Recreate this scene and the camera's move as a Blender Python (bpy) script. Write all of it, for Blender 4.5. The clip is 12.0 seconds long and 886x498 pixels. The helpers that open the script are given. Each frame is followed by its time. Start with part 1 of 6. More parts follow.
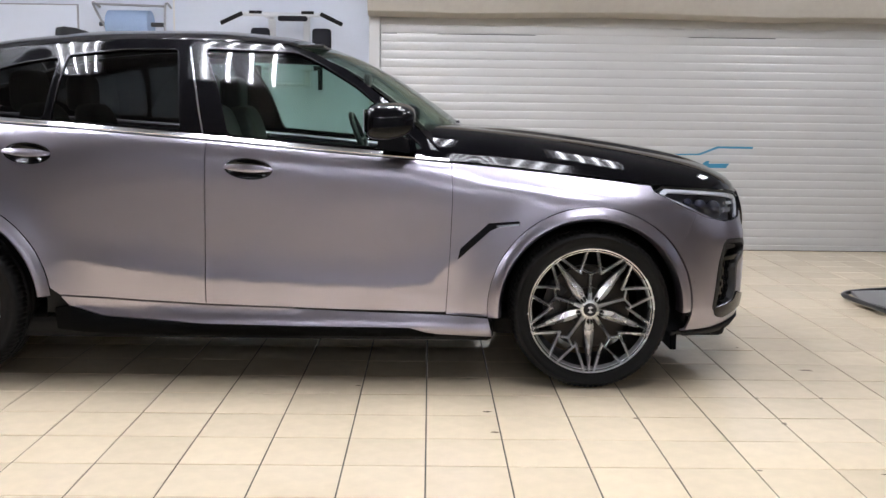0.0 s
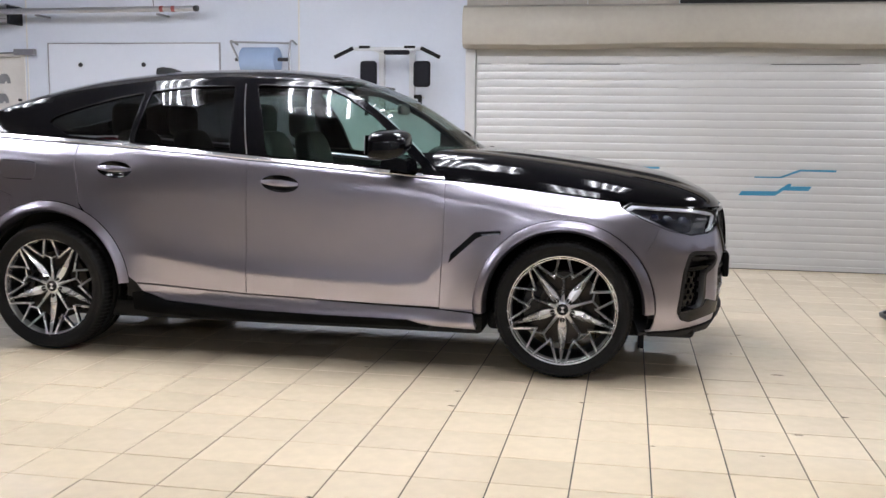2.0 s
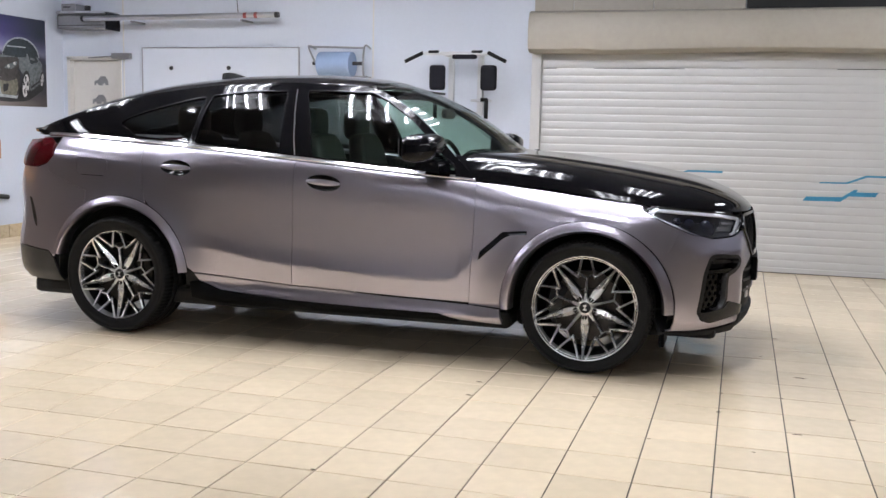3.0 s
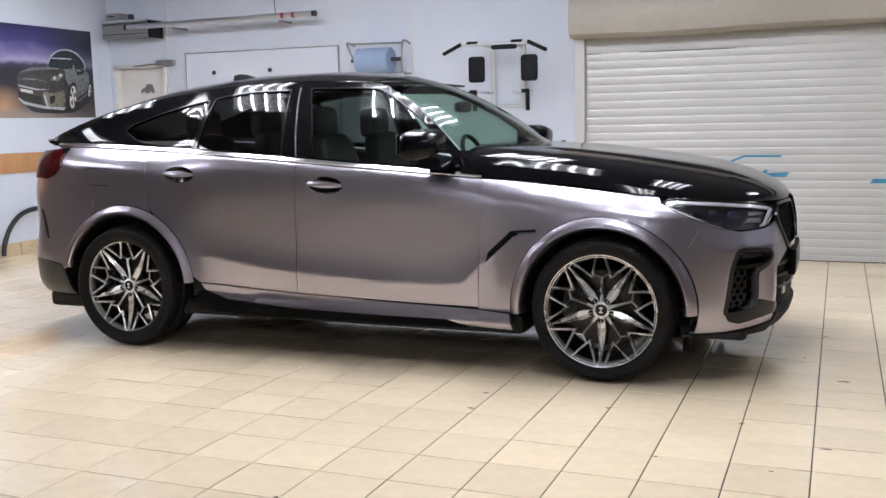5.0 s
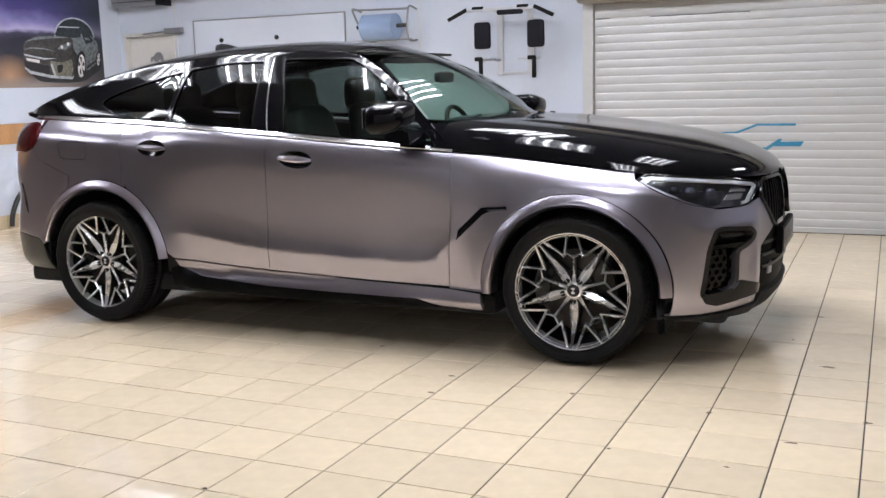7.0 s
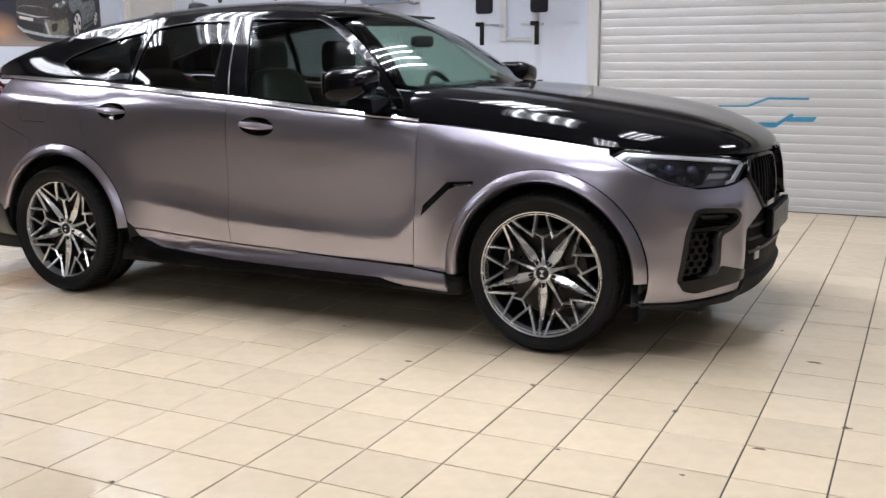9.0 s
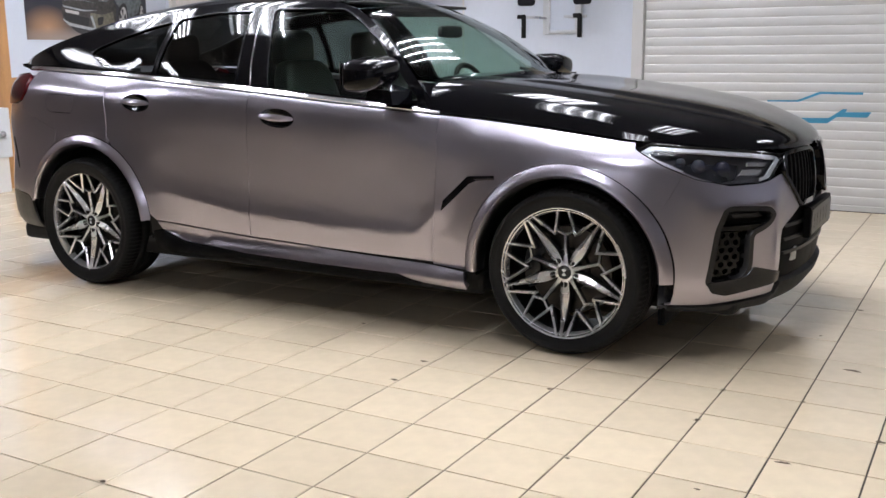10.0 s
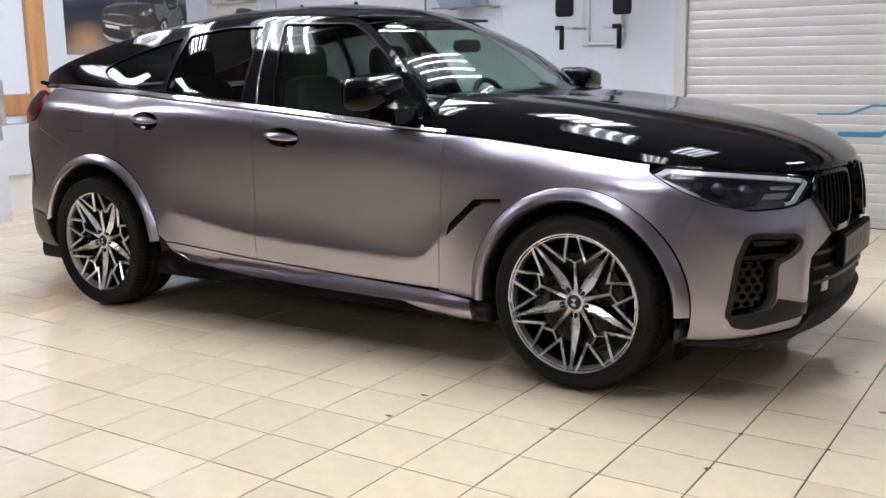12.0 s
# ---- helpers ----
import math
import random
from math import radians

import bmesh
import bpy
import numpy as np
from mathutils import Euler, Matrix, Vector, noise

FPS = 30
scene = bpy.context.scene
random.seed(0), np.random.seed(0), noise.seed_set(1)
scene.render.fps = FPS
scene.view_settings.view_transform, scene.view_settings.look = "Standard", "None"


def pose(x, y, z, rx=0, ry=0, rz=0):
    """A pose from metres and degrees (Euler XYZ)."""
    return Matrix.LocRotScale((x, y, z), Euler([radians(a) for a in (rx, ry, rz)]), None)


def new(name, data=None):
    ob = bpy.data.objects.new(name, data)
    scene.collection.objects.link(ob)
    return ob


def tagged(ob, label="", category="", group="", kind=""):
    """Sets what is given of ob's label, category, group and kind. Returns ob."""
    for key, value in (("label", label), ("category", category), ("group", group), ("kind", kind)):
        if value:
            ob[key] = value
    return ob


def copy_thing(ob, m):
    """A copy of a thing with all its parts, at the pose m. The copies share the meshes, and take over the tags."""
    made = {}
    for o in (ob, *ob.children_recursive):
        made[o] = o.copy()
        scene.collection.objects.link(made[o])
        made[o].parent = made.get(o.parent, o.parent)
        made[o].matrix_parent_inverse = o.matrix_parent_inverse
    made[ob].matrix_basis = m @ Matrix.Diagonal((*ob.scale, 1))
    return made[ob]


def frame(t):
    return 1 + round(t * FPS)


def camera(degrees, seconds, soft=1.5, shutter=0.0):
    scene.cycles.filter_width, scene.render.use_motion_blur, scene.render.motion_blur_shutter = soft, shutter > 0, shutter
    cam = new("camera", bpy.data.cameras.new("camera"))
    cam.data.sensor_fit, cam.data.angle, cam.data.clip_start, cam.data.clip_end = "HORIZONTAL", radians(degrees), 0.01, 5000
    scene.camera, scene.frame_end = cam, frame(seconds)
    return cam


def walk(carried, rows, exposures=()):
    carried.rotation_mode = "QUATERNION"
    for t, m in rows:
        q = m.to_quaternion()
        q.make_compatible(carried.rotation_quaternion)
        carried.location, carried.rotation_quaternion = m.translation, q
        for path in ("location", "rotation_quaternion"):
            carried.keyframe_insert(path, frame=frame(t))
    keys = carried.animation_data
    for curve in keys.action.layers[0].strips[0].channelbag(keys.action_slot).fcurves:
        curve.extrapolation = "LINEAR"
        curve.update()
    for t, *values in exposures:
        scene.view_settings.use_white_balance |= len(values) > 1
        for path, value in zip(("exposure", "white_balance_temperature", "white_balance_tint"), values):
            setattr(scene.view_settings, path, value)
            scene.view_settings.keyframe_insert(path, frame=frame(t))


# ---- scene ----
cam = camera(48.45, 12.0)
PATH = [
    (0.0, -0.750, -5.410, 1.285, -0.72, -8.11, -0.76),
    (0.5, -0.540, -5.565, 1.326, 0.98, -7.88, -1.20),
    (1.0, -0.340, -5.790, 1.315, 3.40, -7.75, -1.15),
    (1.5, -0.030, -6.060, 1.330, 6.85, -7.73, -0.82),
    (2.0, 0.320, -6.120, 1.320, 10.70, -7.00, -0.76),
    (2.5, 0.577, -6.391, 1.334, 13.82, -6.87, -1.21),
    (3.0, 0.782, -6.305, 1.351, 16.84, -7.11, -1.21),
    (5.0, 1.109, -5.831, 1.348, 21.82, -7.41, 1.20),
    (5.5, 1.211, -5.735, 1.374, 23.04, -7.87, 1.50),
    (6.0, 1.268, -5.655, 1.346, 23.86, -7.84, 1.11),
    (6.5, 1.325, -5.603, 1.354, 24.05, -8.43, 0.99),
    (7.0, 1.393, -5.506, 1.381, 24.36, -9.42, 1.48),
    (7.5, 1.402, -5.397, 1.381, 24.50, -10.31, 0.92),
    (9.5, 1.592, -4.973, 1.346, 27.56, -11.45, 0.46),
    (10.0, 1.625, -4.869, 1.332, 29.57, -11.41, 0.49),
    (10.5, 1.657, -4.803, 1.352, 30.84, -11.32, 0.71),
    (11.0, 1.673, -4.709, 1.370, 31.54, -11.25, 0.59),
    (11.5, 1.682, -4.621, 1.358, 32.14, -10.89, 0.82),
    (12.0, 1.717, -4.526, 1.357, 33.19, -10.83, 0.88),
]
walk(cam, [(t, pose(x, y, z, 90 + pitch, roll, yaw)) for t, x, y, z, yaw, pitch, roll in PATH],
     [(0.0, 0.0), (2.5, 0.03), (5.0, -0.03), (7.5, -0.06), (9.5, -0.11), (12.0, -0.12)])

# world: closed indoor hall, only a trace of ambient light from outside
world = bpy.data.worlds.new("hall_world")
scene.world = world
world.use_nodes = True
world.node_tree.nodes["Background"].inputs[0].default_value = (0.55, 0.6, 0.7, 1)
world.node_tree.nodes["Background"].inputs[1].default_value = 0.05
TUBE_POWER = 75.0

# ---------------------------------------------------------------- materials


def material(name, base, rough=0.5, metal=0.0, grain=None, bump=0.0, spread=0.12, rough_spread=0.1, coat=0.0, aniso=0.0, stretch=(1, 1, 1), spec=0.5, place=False):
    """A node material with colour variation at two scales, rough variation and fine relief."""
    m = bpy.data.materials.new(name)
    m.use_nodes = True
    nt = m.node_tree
    bsdf = nt.nodes["Principled BSDF"]
    bsdf.inputs["Metallic"].default_value = metal
    bsdf.inputs["Coat Weight"].default_value = coat
    bsdf.inputs["Coat Roughness"].default_value = 0.04
    bsdf.inputs["Anisotropic"].default_value = aniso
    bsdf.inputs["Specular IOR Level"].default_value = spec
    if grain is None:
        bsdf.inputs["Base Color"].default_value = (*base, 1)
        bsdf.inputs["Roughness"].default_value = rough
        return m
    co = nt.nodes.new("ShaderNodeTexCoord")
    mp = nt.nodes.new("ShaderNodeMapping")
    mp.inputs["Scale"].default_value = stretch
    if place:       # grain runs on from piece to piece
        geo = nt.nodes.new("ShaderNodeNewGeometry")
        nt.links.new(geo.outputs["Position"], mp.inputs["Vector"])
    else:
        nt.links.new(co.outputs["Object"], mp.inputs["Vector"])
    big, fine = nt.nodes.new("ShaderNodeTexNoise"), nt.nodes.new("ShaderNodeTexNoise")
    big.inputs["Scale"].default_value, fine.inputs["Scale"].default_value = grain * 0.05, grain
    big.inputs["Detail"].default_value, fine.inputs["Detail"].default_value = 4, 6
    for n in (big, fine):
        nt.links.new(mp.outputs[0], n.inputs["Vector"])
    mix = nt.nodes.new("ShaderNodeMix")
    mix.data_type, mix.inputs[0].default_value = "FLOAT", 0.45
    nt.links.new(big.outputs[0], mix.inputs[2]), nt.links.new(fine.outputs[0], mix.inputs[3])
    ramp = nt.nodes.new("ShaderNodeValToRGB")
    lo, hi = ramp.color_ramp.elements
    lo.position, hi.position = 0.3, 0.7
    lo.color = (*[c * (1 - spread) for c in base], 1)
    hi.color = (*[min(1, c * (1 + spread)) for c in base], 1)
    nt.links.new(mix.outputs[0], ramp.inputs[0])
    nt.links.new(ramp.outputs[0], bsdf.inputs["Base Color"])
    rr = nt.nodes.new("ShaderNodeMapRange")
    rr.inputs[1].default_value, rr.inputs[2].default_value = 0.3, 0.7
    rr.inputs[3].default_value, rr.inputs[4].default_value = max(0.02, rough - rough_spread), min(1, rough + rough_spread)
    nt.links.new(mix.outputs[0], rr.inputs[0])
    nt.links.new(rr.outputs[0], bsdf.inputs["Roughness"])
    if bump:
        b = nt.nodes.new("ShaderNodeBump")
        b.inputs["Strength"].default_value, b.inputs["Distance"].default_value = bump, 0.002
        nt.links.new(fine.outputs[0], b.inputs["Height"])
        nt.links.new(b.outputs[0], bsdf.inputs["Normal"])
    return m


def glass(name, tint, gloss_rough=0.035):
    """Thin pane: tinted see-through sheet with mirror gloss that grows at grazing angles."""
    m = bpy.data.materials.new(name)
    m.use_nodes = True
    nt = m.node_tree
    nt.nodes.remove(nt.nodes["Principled BSDF"])
    out = nt.nodes["Material Output"]
    tr, gl = nt.nodes.new("ShaderNodeBsdfTransparent"), nt.nodes.new("ShaderNodeBsdfGlossy")
    face, power, scale, mx = nt.nodes.new("ShaderNodeLayerWeight"), nt.nodes.new("ShaderNodeMath"), nt.nodes.new("ShaderNodeMath"), nt.nodes.new("ShaderNodeMixShader")
    tr.inputs[0].default_value = (*tint, 1)
    gl.inputs["Roughness"].default_value = gloss_rough
    face.inputs[0].default_value = 0.5
    power.operation, power.inputs[1].default_value = "POWER", 5.0
    scale.operation, scale.inputs[1].default_value, scale.inputs[2].default_value = "MULTIPLY_ADD", 0.92, 0.042
    nt.links.new(face.outputs["Facing"], power.inputs[0])
    nt.links.new(power.outputs[0], scale.inputs[0])
    nt.links.new(scale.outputs[0], mx.inputs[0])
    nt.links.new(tr.outputs[0], mx.inputs[1]), nt.links.new(gl.outputs[0], mx.inputs[2])
    nt.links.new(mx.outputs[0], out.inputs[0])
    return m


def glow(name, colour, strength):
    m = bpy.data.materials.new(name)
    m.use_nodes = True
    b = m.node_tree.nodes["Principled BSDF"]
    b.inputs["Base Color"].default_value = (0.8, 0.8, 0.8, 1)
    b.inputs["Emission Color"].default_value = (*colour, 1)
    b.inputs["Emission Strength"].default_value = strength
    return m


def tile_material():
    """Cream glazed floor tile: every tile its own shade, cloudy glaze, scuffs and a few dull smears."""
    m = material("cream_tile", (0.82, 0.688, 0.495), 0.07, 0, 14.0, 0.012, 0.085, 0.045)
    nt = m.node_tree
    bsdf = nt.nodes["Principled BSDF"]
    ramp = bsdf.inputs["Base Color"].links[0].from_node
    info, mr, mx = nt.nodes.new("ShaderNodeObjectInfo"), nt.nodes.new("ShaderNodeMapRange"), nt.nodes.new("ShaderNodeMix")
    geo = nt.nodes.new("ShaderNodeNewGeometry")
    add = nt.nodes.new("ShaderNodeMath")
    add.operation = "ADD"
    nt.links.new(info.outputs["Random"], add.inputs[0]), nt.links.new(geo.outputs["Random Per Island"], add.inputs[1])
    fr = nt.nodes.new("ShaderNodeMath")
    fr.operation = "FRACT"
    nt.links.new(add.outputs[0], fr.inputs[0])
    mr.inputs[3].default_value, mr.inputs[4].default_value = 0.93, 1.05
    nt.links.new(fr.outputs[0], mr.inputs[0])
    hsv = nt.nodes.new("ShaderNodeHueSaturation")
    nt.links.new(ramp.outputs[0], hsv.inputs["Color"]), nt.links.new(mr.outputs[0], hsv.inputs["Value"])
    nt.links.new(hsv.outputs[0], bsdf.inputs["Base Color"])
    return m


M = {
    "wrap": material("satin_grey_wrap", (0.435, 0.412, 0.476), 0.27, 1.0, 2.0, 0.0, 0.02, 0.008, 0.5),
    "black": material("gloss_black", (0.003, 0.003, 0.004), 0.075, 0.0, 3.0, 0.0, 0.2, 0.015, 0.0, spec=0.29),
    "trim_black": material("satin_black_trim", (0.012, 0.012, 0.014), 0.35, 0.0, 40.0, 0.1, 0.2, 0.1),
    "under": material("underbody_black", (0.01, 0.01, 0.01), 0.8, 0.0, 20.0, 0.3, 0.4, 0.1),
    "tyre": material("tyre_rubber", (0.009, 0.009, 0.0095), 0.66, 0.0, 80.0, 0.2, 0.25, 0.1, spec=0.2),
    "rim": material("polished_rim", (0.86, 0.86, 0.87), 0.27, 0.85, 6.0, 0.0, 0.05, 0.04),
    "rim_dark": material("rim_inner_grey", (0.045, 0.045, 0.048), 0.4, 0.8, 12.0, 0.0, 0.15, 0.05),
    "disc": material("brake_disc_steel", (0.05, 0.046, 0.043), 0.4, 1.0, 14.0, 0.0, 0.15, 0.05),
    "chrome": material("chrome", (0.75, 0.75, 0.76), 0.09, 1.0),
    "trim_metal": material("dark_metal_trim", (0.025, 0.025, 0.028), 0.2, 0.8, 30.0, 0, 0.1, 0.05),
    "cowl_black": material("matt_black_plastic", (0.004, 0.004, 0.0045), 0.5, 0.0, 20.0, 0.1, 0.2, 0.05, spec=0.05),
    "belt_metal": material("belt_strip_metal", (0.78, 0.78, 0.80), 0.12, 1.0, 20.0, 0, 0.05, 0.02),
    "lamp_dark": material("lamp_housing_black", (0.015, 0.016, 0.02), 0.25, 0.2, 30.0, 0, 0.2, 0.05),
    "lens_red": material("tail_lamp_red", (0.05, 0.002, 0.004), 0.12, 0.0, 30.0, 0, 0.2, 0.02, 0.0, spec=0.12),
    "drl": material("light_guide_grey", (0.55, 0.56, 0.58), 0.3, 0.0, 30.0, 0, 0.05, 0.05),
    "seat": material("dark_leather", (0.006, 0.006, 0.006), 0.5, 0.0, 60.0, 0.3, 0.2, 0.1),
    "glass_side": glass("green_tinted_glass", (0.51, 0.64, 0.57)),
    "glass_dark": glass("privacy_glass", (0.14, 0.15, 0.15)),
    "glass_lamp": glass("clear_lamp_glass", (0.92, 0.93, 0.95)),
    "tile": tile_material(),
    "grout": material("dark_grout", (0.06, 0.05, 0.04), 0.85, 0, 30.0, 0.3, 0.3, 0.1),
    "wall": material("white_painted_wall", (0.56, 0.60, 0.68), 0.55, 0, 25.0, 0.12, 0.03, 0.08),
    "ceiling": material("ceiling_paint", (0.27, 0.28, 0.32), 0.8, 0, 20.0, 0.1, 0.04, 0.05),
    "slat": material("painted_shutter_slat", (0.512, 0.510, 0.502), 0.30, 0.1, 10.0, 0.0, 0.015, 0.006, 0, 0, (0.3, 1, 1), place=True),
    "shutter_box": material("shutter_box_cream", (0.34, 0.31, 0.262), 0.5, 0.0, 18.0, 0.03, 0.08, 0.1),
    "grey_metal": material("grey_metal", (0.30, 0.30, 0.31), 0.4, 0.7, 30.0, 0.05, 0.15, 0.1),
    "alu": material("aluminium_tube", (0.52, 0.53, 0.56), 0.35, 0.9, 40.0, 0.03, 0.1, 0.1),
    "white_metal": material("white_powder_coat", (0.54, 0.555, 0.58), 0.35, 0.0, 50.0, 0.05, 0.04, 0.08),
    "pad": material("black_vinyl_pad", (0.008, 0.008, 0.012), 0.7, 0, 70.0, 0.2, 0.2, 0.1, spec=0.2),
    "foam": material("black_foam_grip", (0.009, 0.009, 0.009), 0.8, 0, 90.0, 0.3, 0.2, 0.1, spec=0.2),
    "board": material("white_board_enamel", (0.62, 0.66, 0.74), 0.18, 0, 12.0, 0.0, 0.02, 0.05),
    "paper_blue": material("blue_wipe_paper", (0.24, 0.32, 0.46), 0.8, 0, 60.0, 0.3, 0.08, 0.05),
    "decal": material("blue_vinyl_decal", (0.04, 0.22, 0.36), 0.35, 0, 30.0, 0, 0.1, 0.08),
    "wood": material("varnished_pine", (0.42, 0.22, 0.09), 0.4, 0, 30.0, 0.1, 0.25, 0.1, 0, 0, (8, 8, 1)),
    "door_paint": material("door_cream_paint", (0.62, 0.60, 0.57), 0.4, 0, 25.0, 0.05, 0.05, 0.08),
    "skirting": material("ochre_skirting_tile", (0.50, 0.40, 0.26), 0.3, 0, 25.0, 0.05, 0.12, 0.1),
    "hose": material("black_rubber_hose", (0.012, 0.012, 0.013), 0.5, 0, 60.0, 0.2, 0.2, 0.1),
    "red": material("red_marking", (0.30, 0.07, 0.07), 0.5, 0, 30.0, 0, 0.1, 0.05),
    "plate": material("number_plate_shaded", (0.03, 0.03, 0.032), 0.35, 0, 30.0, 0, 0.05, 0.05),
    "speckle": material("grey_speckled_board", (0.30, 0.29, 0.27), 0.8, 0, 120.0, 0.3, 0.6, 0.05),
    "stain": material("floor_stain", (0.14, 0.105, 0.07), 0.8, 0, 60.0, 0.2, 0.4, 0.1, spec=0.1),
    "reflector": material("lamp_reflector", (0.22, 0.22, 0.23), 0.5, 0.0, 30.0, 0, 0.05, 0.05),
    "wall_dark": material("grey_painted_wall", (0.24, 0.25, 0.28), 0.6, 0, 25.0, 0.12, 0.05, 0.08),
    "wall_brown": material("brown_panel_wall", (0.075, 0.058, 0.05), 0.6, 0, 25.0, 0.12, 0.1, 0.08),
    "lamp_inner": material("smoked_lamp_lining", (0.16, 0.16, 0.18), 0.3, 0.6, 20.0, 0, 0.2, 0.05),
    "tube": glow("fluorescent_tube", (0.945, 0.965, 1.05), TUBE_POWER),
}

# the wrap's gloss is even all over
wrap_shader = M["wrap"].node_tree.nodes["Principled BSDF"]
M["wrap"].node_tree.links.remove(wrap_shader.inputs["Roughness"].links[0])
wrap_shader.inputs["Roughness"].default_value = 0.295
# the film lies slightly wavy on the panels
wave, wave_bump, place = (M["wrap"].node_tree.nodes.new(k) for k in ("ShaderNodeTexNoise", "ShaderNodeBump", "ShaderNodeNewGeometry"))
wave.inputs["Scale"].default_value, wave.inputs["Detail"].default_value = 3.8, 2.0
wave_bump.inputs["Strength"].default_value, wave_bump.inputs["Distance"].default_value = 0.5, 0.011
M["wrap"].node_tree.links.new(place.outputs["Position"], wave.inputs["Vector"])
M["wrap"].node_tree.links.new(wave.outputs[0], wave_bump.inputs["Height"])
M["wrap"].node_tree.links.new(wave_bump.outputs[0], wrap_shader.inputs["Normal"])

# ---------------------------------------------------------------- mesh tools


def link(name, bm, mat, parent=None, label="", smooth=True, normals=None):
    me = bpy.data.meshes.new(name)
    bm.to_mesh(me)
    bm.free()
    for m in mat if isinstance(mat, (list, tuple)) else [mat]:
        me.materials.append(M[m])
    me.polygons.foreach_set("use_smooth", [smooth] * len(me.polygons))
    ob = new(name, me)
    if parent:
        ob.parent = parent
    if label:
        ob["label"] = label
    return ob


def part(name, bm, mat, parent, label="", smooth=True):
    return link(name, bm, mat, parent, label, smooth)


def thing(name, label, category, group="", at=(0, 0, 0), kind=""):
    ob = new(name)
    ob.location = at
    return tagged(ob, label, category, group, kind)


def auto_smooth(ob, degrees=35):
    """Sharp edges above the angle, smooth below."""
    me = ob.data
    bm = bmesh.new()
    bm.from_mesh(me)
    for e in bm.edges:
        e.smooth = len(e.link_faces) == 2 and e.calc_face_angle(0) < radians(degrees)
    bm.to_mesh(me)
    bm.free()
    return ob


def box(bm, x0, y0, z0, x1, y1, z1, bevel=0.0, seg=2):
    """A box with rounded edges added to bm."""
    ret = bmesh.ops.create_cube(bm, size=1, matrix=Matrix.LocRotScale(((x0 + x1) / 2, (y0 + y1) / 2, (z0 + z1) / 2), None, (abs(x1 - x0), abs(y1 - y0), abs(z1 - z0))))
    if bevel:
        edges = list({e for v in ret["verts"] for e in v.link_edges})
        bmesh.ops.bevel(bm, geom=edges, offset=bevel, segments=seg, affect="EDGES", profile=0.5)
    return bm


def boxes(*specs, bevel=0.0):
    bm = bmesh.new()
    for s in specs:
        box(bm, *s, bevel=bevel)
    return bm


def rod(bm, a, b, r, seg=12, r2=None):
    """A capped round bar from a to b."""
    a, b = Vector(a), Vector(b)
    turn = (b - a).to_track_quat("Z", "Y").to_matrix().to_4x4()
    bmesh.ops.create_cone(bm, cap_ends=True, segments=seg, radius1=r, radius2=r if r2 is None else r2, depth=(b - a).length, matrix=Matrix.Translation((a + b) / 2) @ turn)
    return bm


def pipe(points, r, seg=10, closed=False):
    """A bent tube through the points (smoothed)."""
    pts = [Vector(p) for p in points]
    dense = []
    n = len(pts)
    for i in range(n if closed else n - 1):
        p0, p1, p2, p3 = (pts[(i + k) % n] if closed else pts[min(max(i + k, 0), n - 1)] for k in (-1, 0, 1, 2))
        for s in range(6):
            t = s / 6
            dense.append(0.5 * ((2 * p1) + (p2 - p0) * t + (2 * p0 - 5 * p1 + 4 * p2 - p3) * t * t + (3 * p1 - p0 - 3 * p2 + p3) * t ** 3))
    if not closed:
        dense.append(pts[-1])
    bm = bmesh.new()
    rings = []
    up = Vector((0.13, 0.31, 1)).normalized()
    for i, p in enumerate(dense):
        a, b = dense[max(i - 1, 0)], dense[min(i + 1, len(dense) - 1)]
        d = (b - a).normalized()
        s1 = d.cross(up).normalized()
        s2 = d.cross(s1)
        rings.append([bm.verts.new(p + r * (math.cos(2 * math.pi * k / seg) * s1 + math.sin(2 * math.pi * k / seg) * s2)) for k in range(seg)])
    m = len(rings)
    for i in range(m if closed else m - 1):
        for k in range(seg):
            bm.faces.new((rings[i][k], rings[i][(k + 1) % seg], rings[(i + 1) % m][(k + 1) % seg], rings[(i + 1) % m][k]))
    if not closed:
        bm.faces.new(rings[0]), bm.faces.new(rings[-1])
    bmesh.ops.recalc_face_normals(bm, faces=bm.faces)
    return bm


def prism(outline, depth, origin=(0, 0, 0), bevel=0.0):
    """An upright outline in x and z, extruded by depth along y."""
    bm = bmesh.new()
    f = bm.faces.new([bm.verts.new((origin[0] + x, origin[1], origin[2] + z)) for x, z in outline])
    ext = bmesh.ops.extrude_face_region(bm, geom=[f])
    bmesh.ops.translate(bm, verts=[v for v in ext["geom"] if isinstance(v, bmesh.types.BMVert)], vec=(0, depth, 0))
    bmesh.ops.recalc_face_normals(bm, faces=bm.faces)
    if bevel:
        bmesh.ops.bevel(bm, geom=list(bm.edges), offset=bevel, segments=2, affect="EDGES", profile=0.5)
    return bm


def lathe(profile, seg=48):
    """Turns (radius, y) pairs round the y axis."""
    bm = bmesh.new()
    rings = []
    for r, y in profile:
        rings.append([bm.verts.new((r * math.cos(2 * math.pi * k / seg), y, r * math.sin(2 * math.pi * k / seg))) for k in range(seg)])
    for a, b in zip(rings, rings[1:]):
        for k in range(seg):
            bm.faces.new((a[k], a[(k + 1) % seg], b[(k + 1) % seg], b[k]))
    bmesh.ops.recalc_face_normals(bm, faces=bm.faces)
    return bm

# ---------------------------------------------------------------- the hall
X0, X1, Y0, Y1, TOP = -7.12, 6.2, -10.5, 3.92, 3.3   # inner faces of the hall
PITCH, TILE_X, TILE_Y = 0.2995, 0.744, -1.681      # floor tile grid


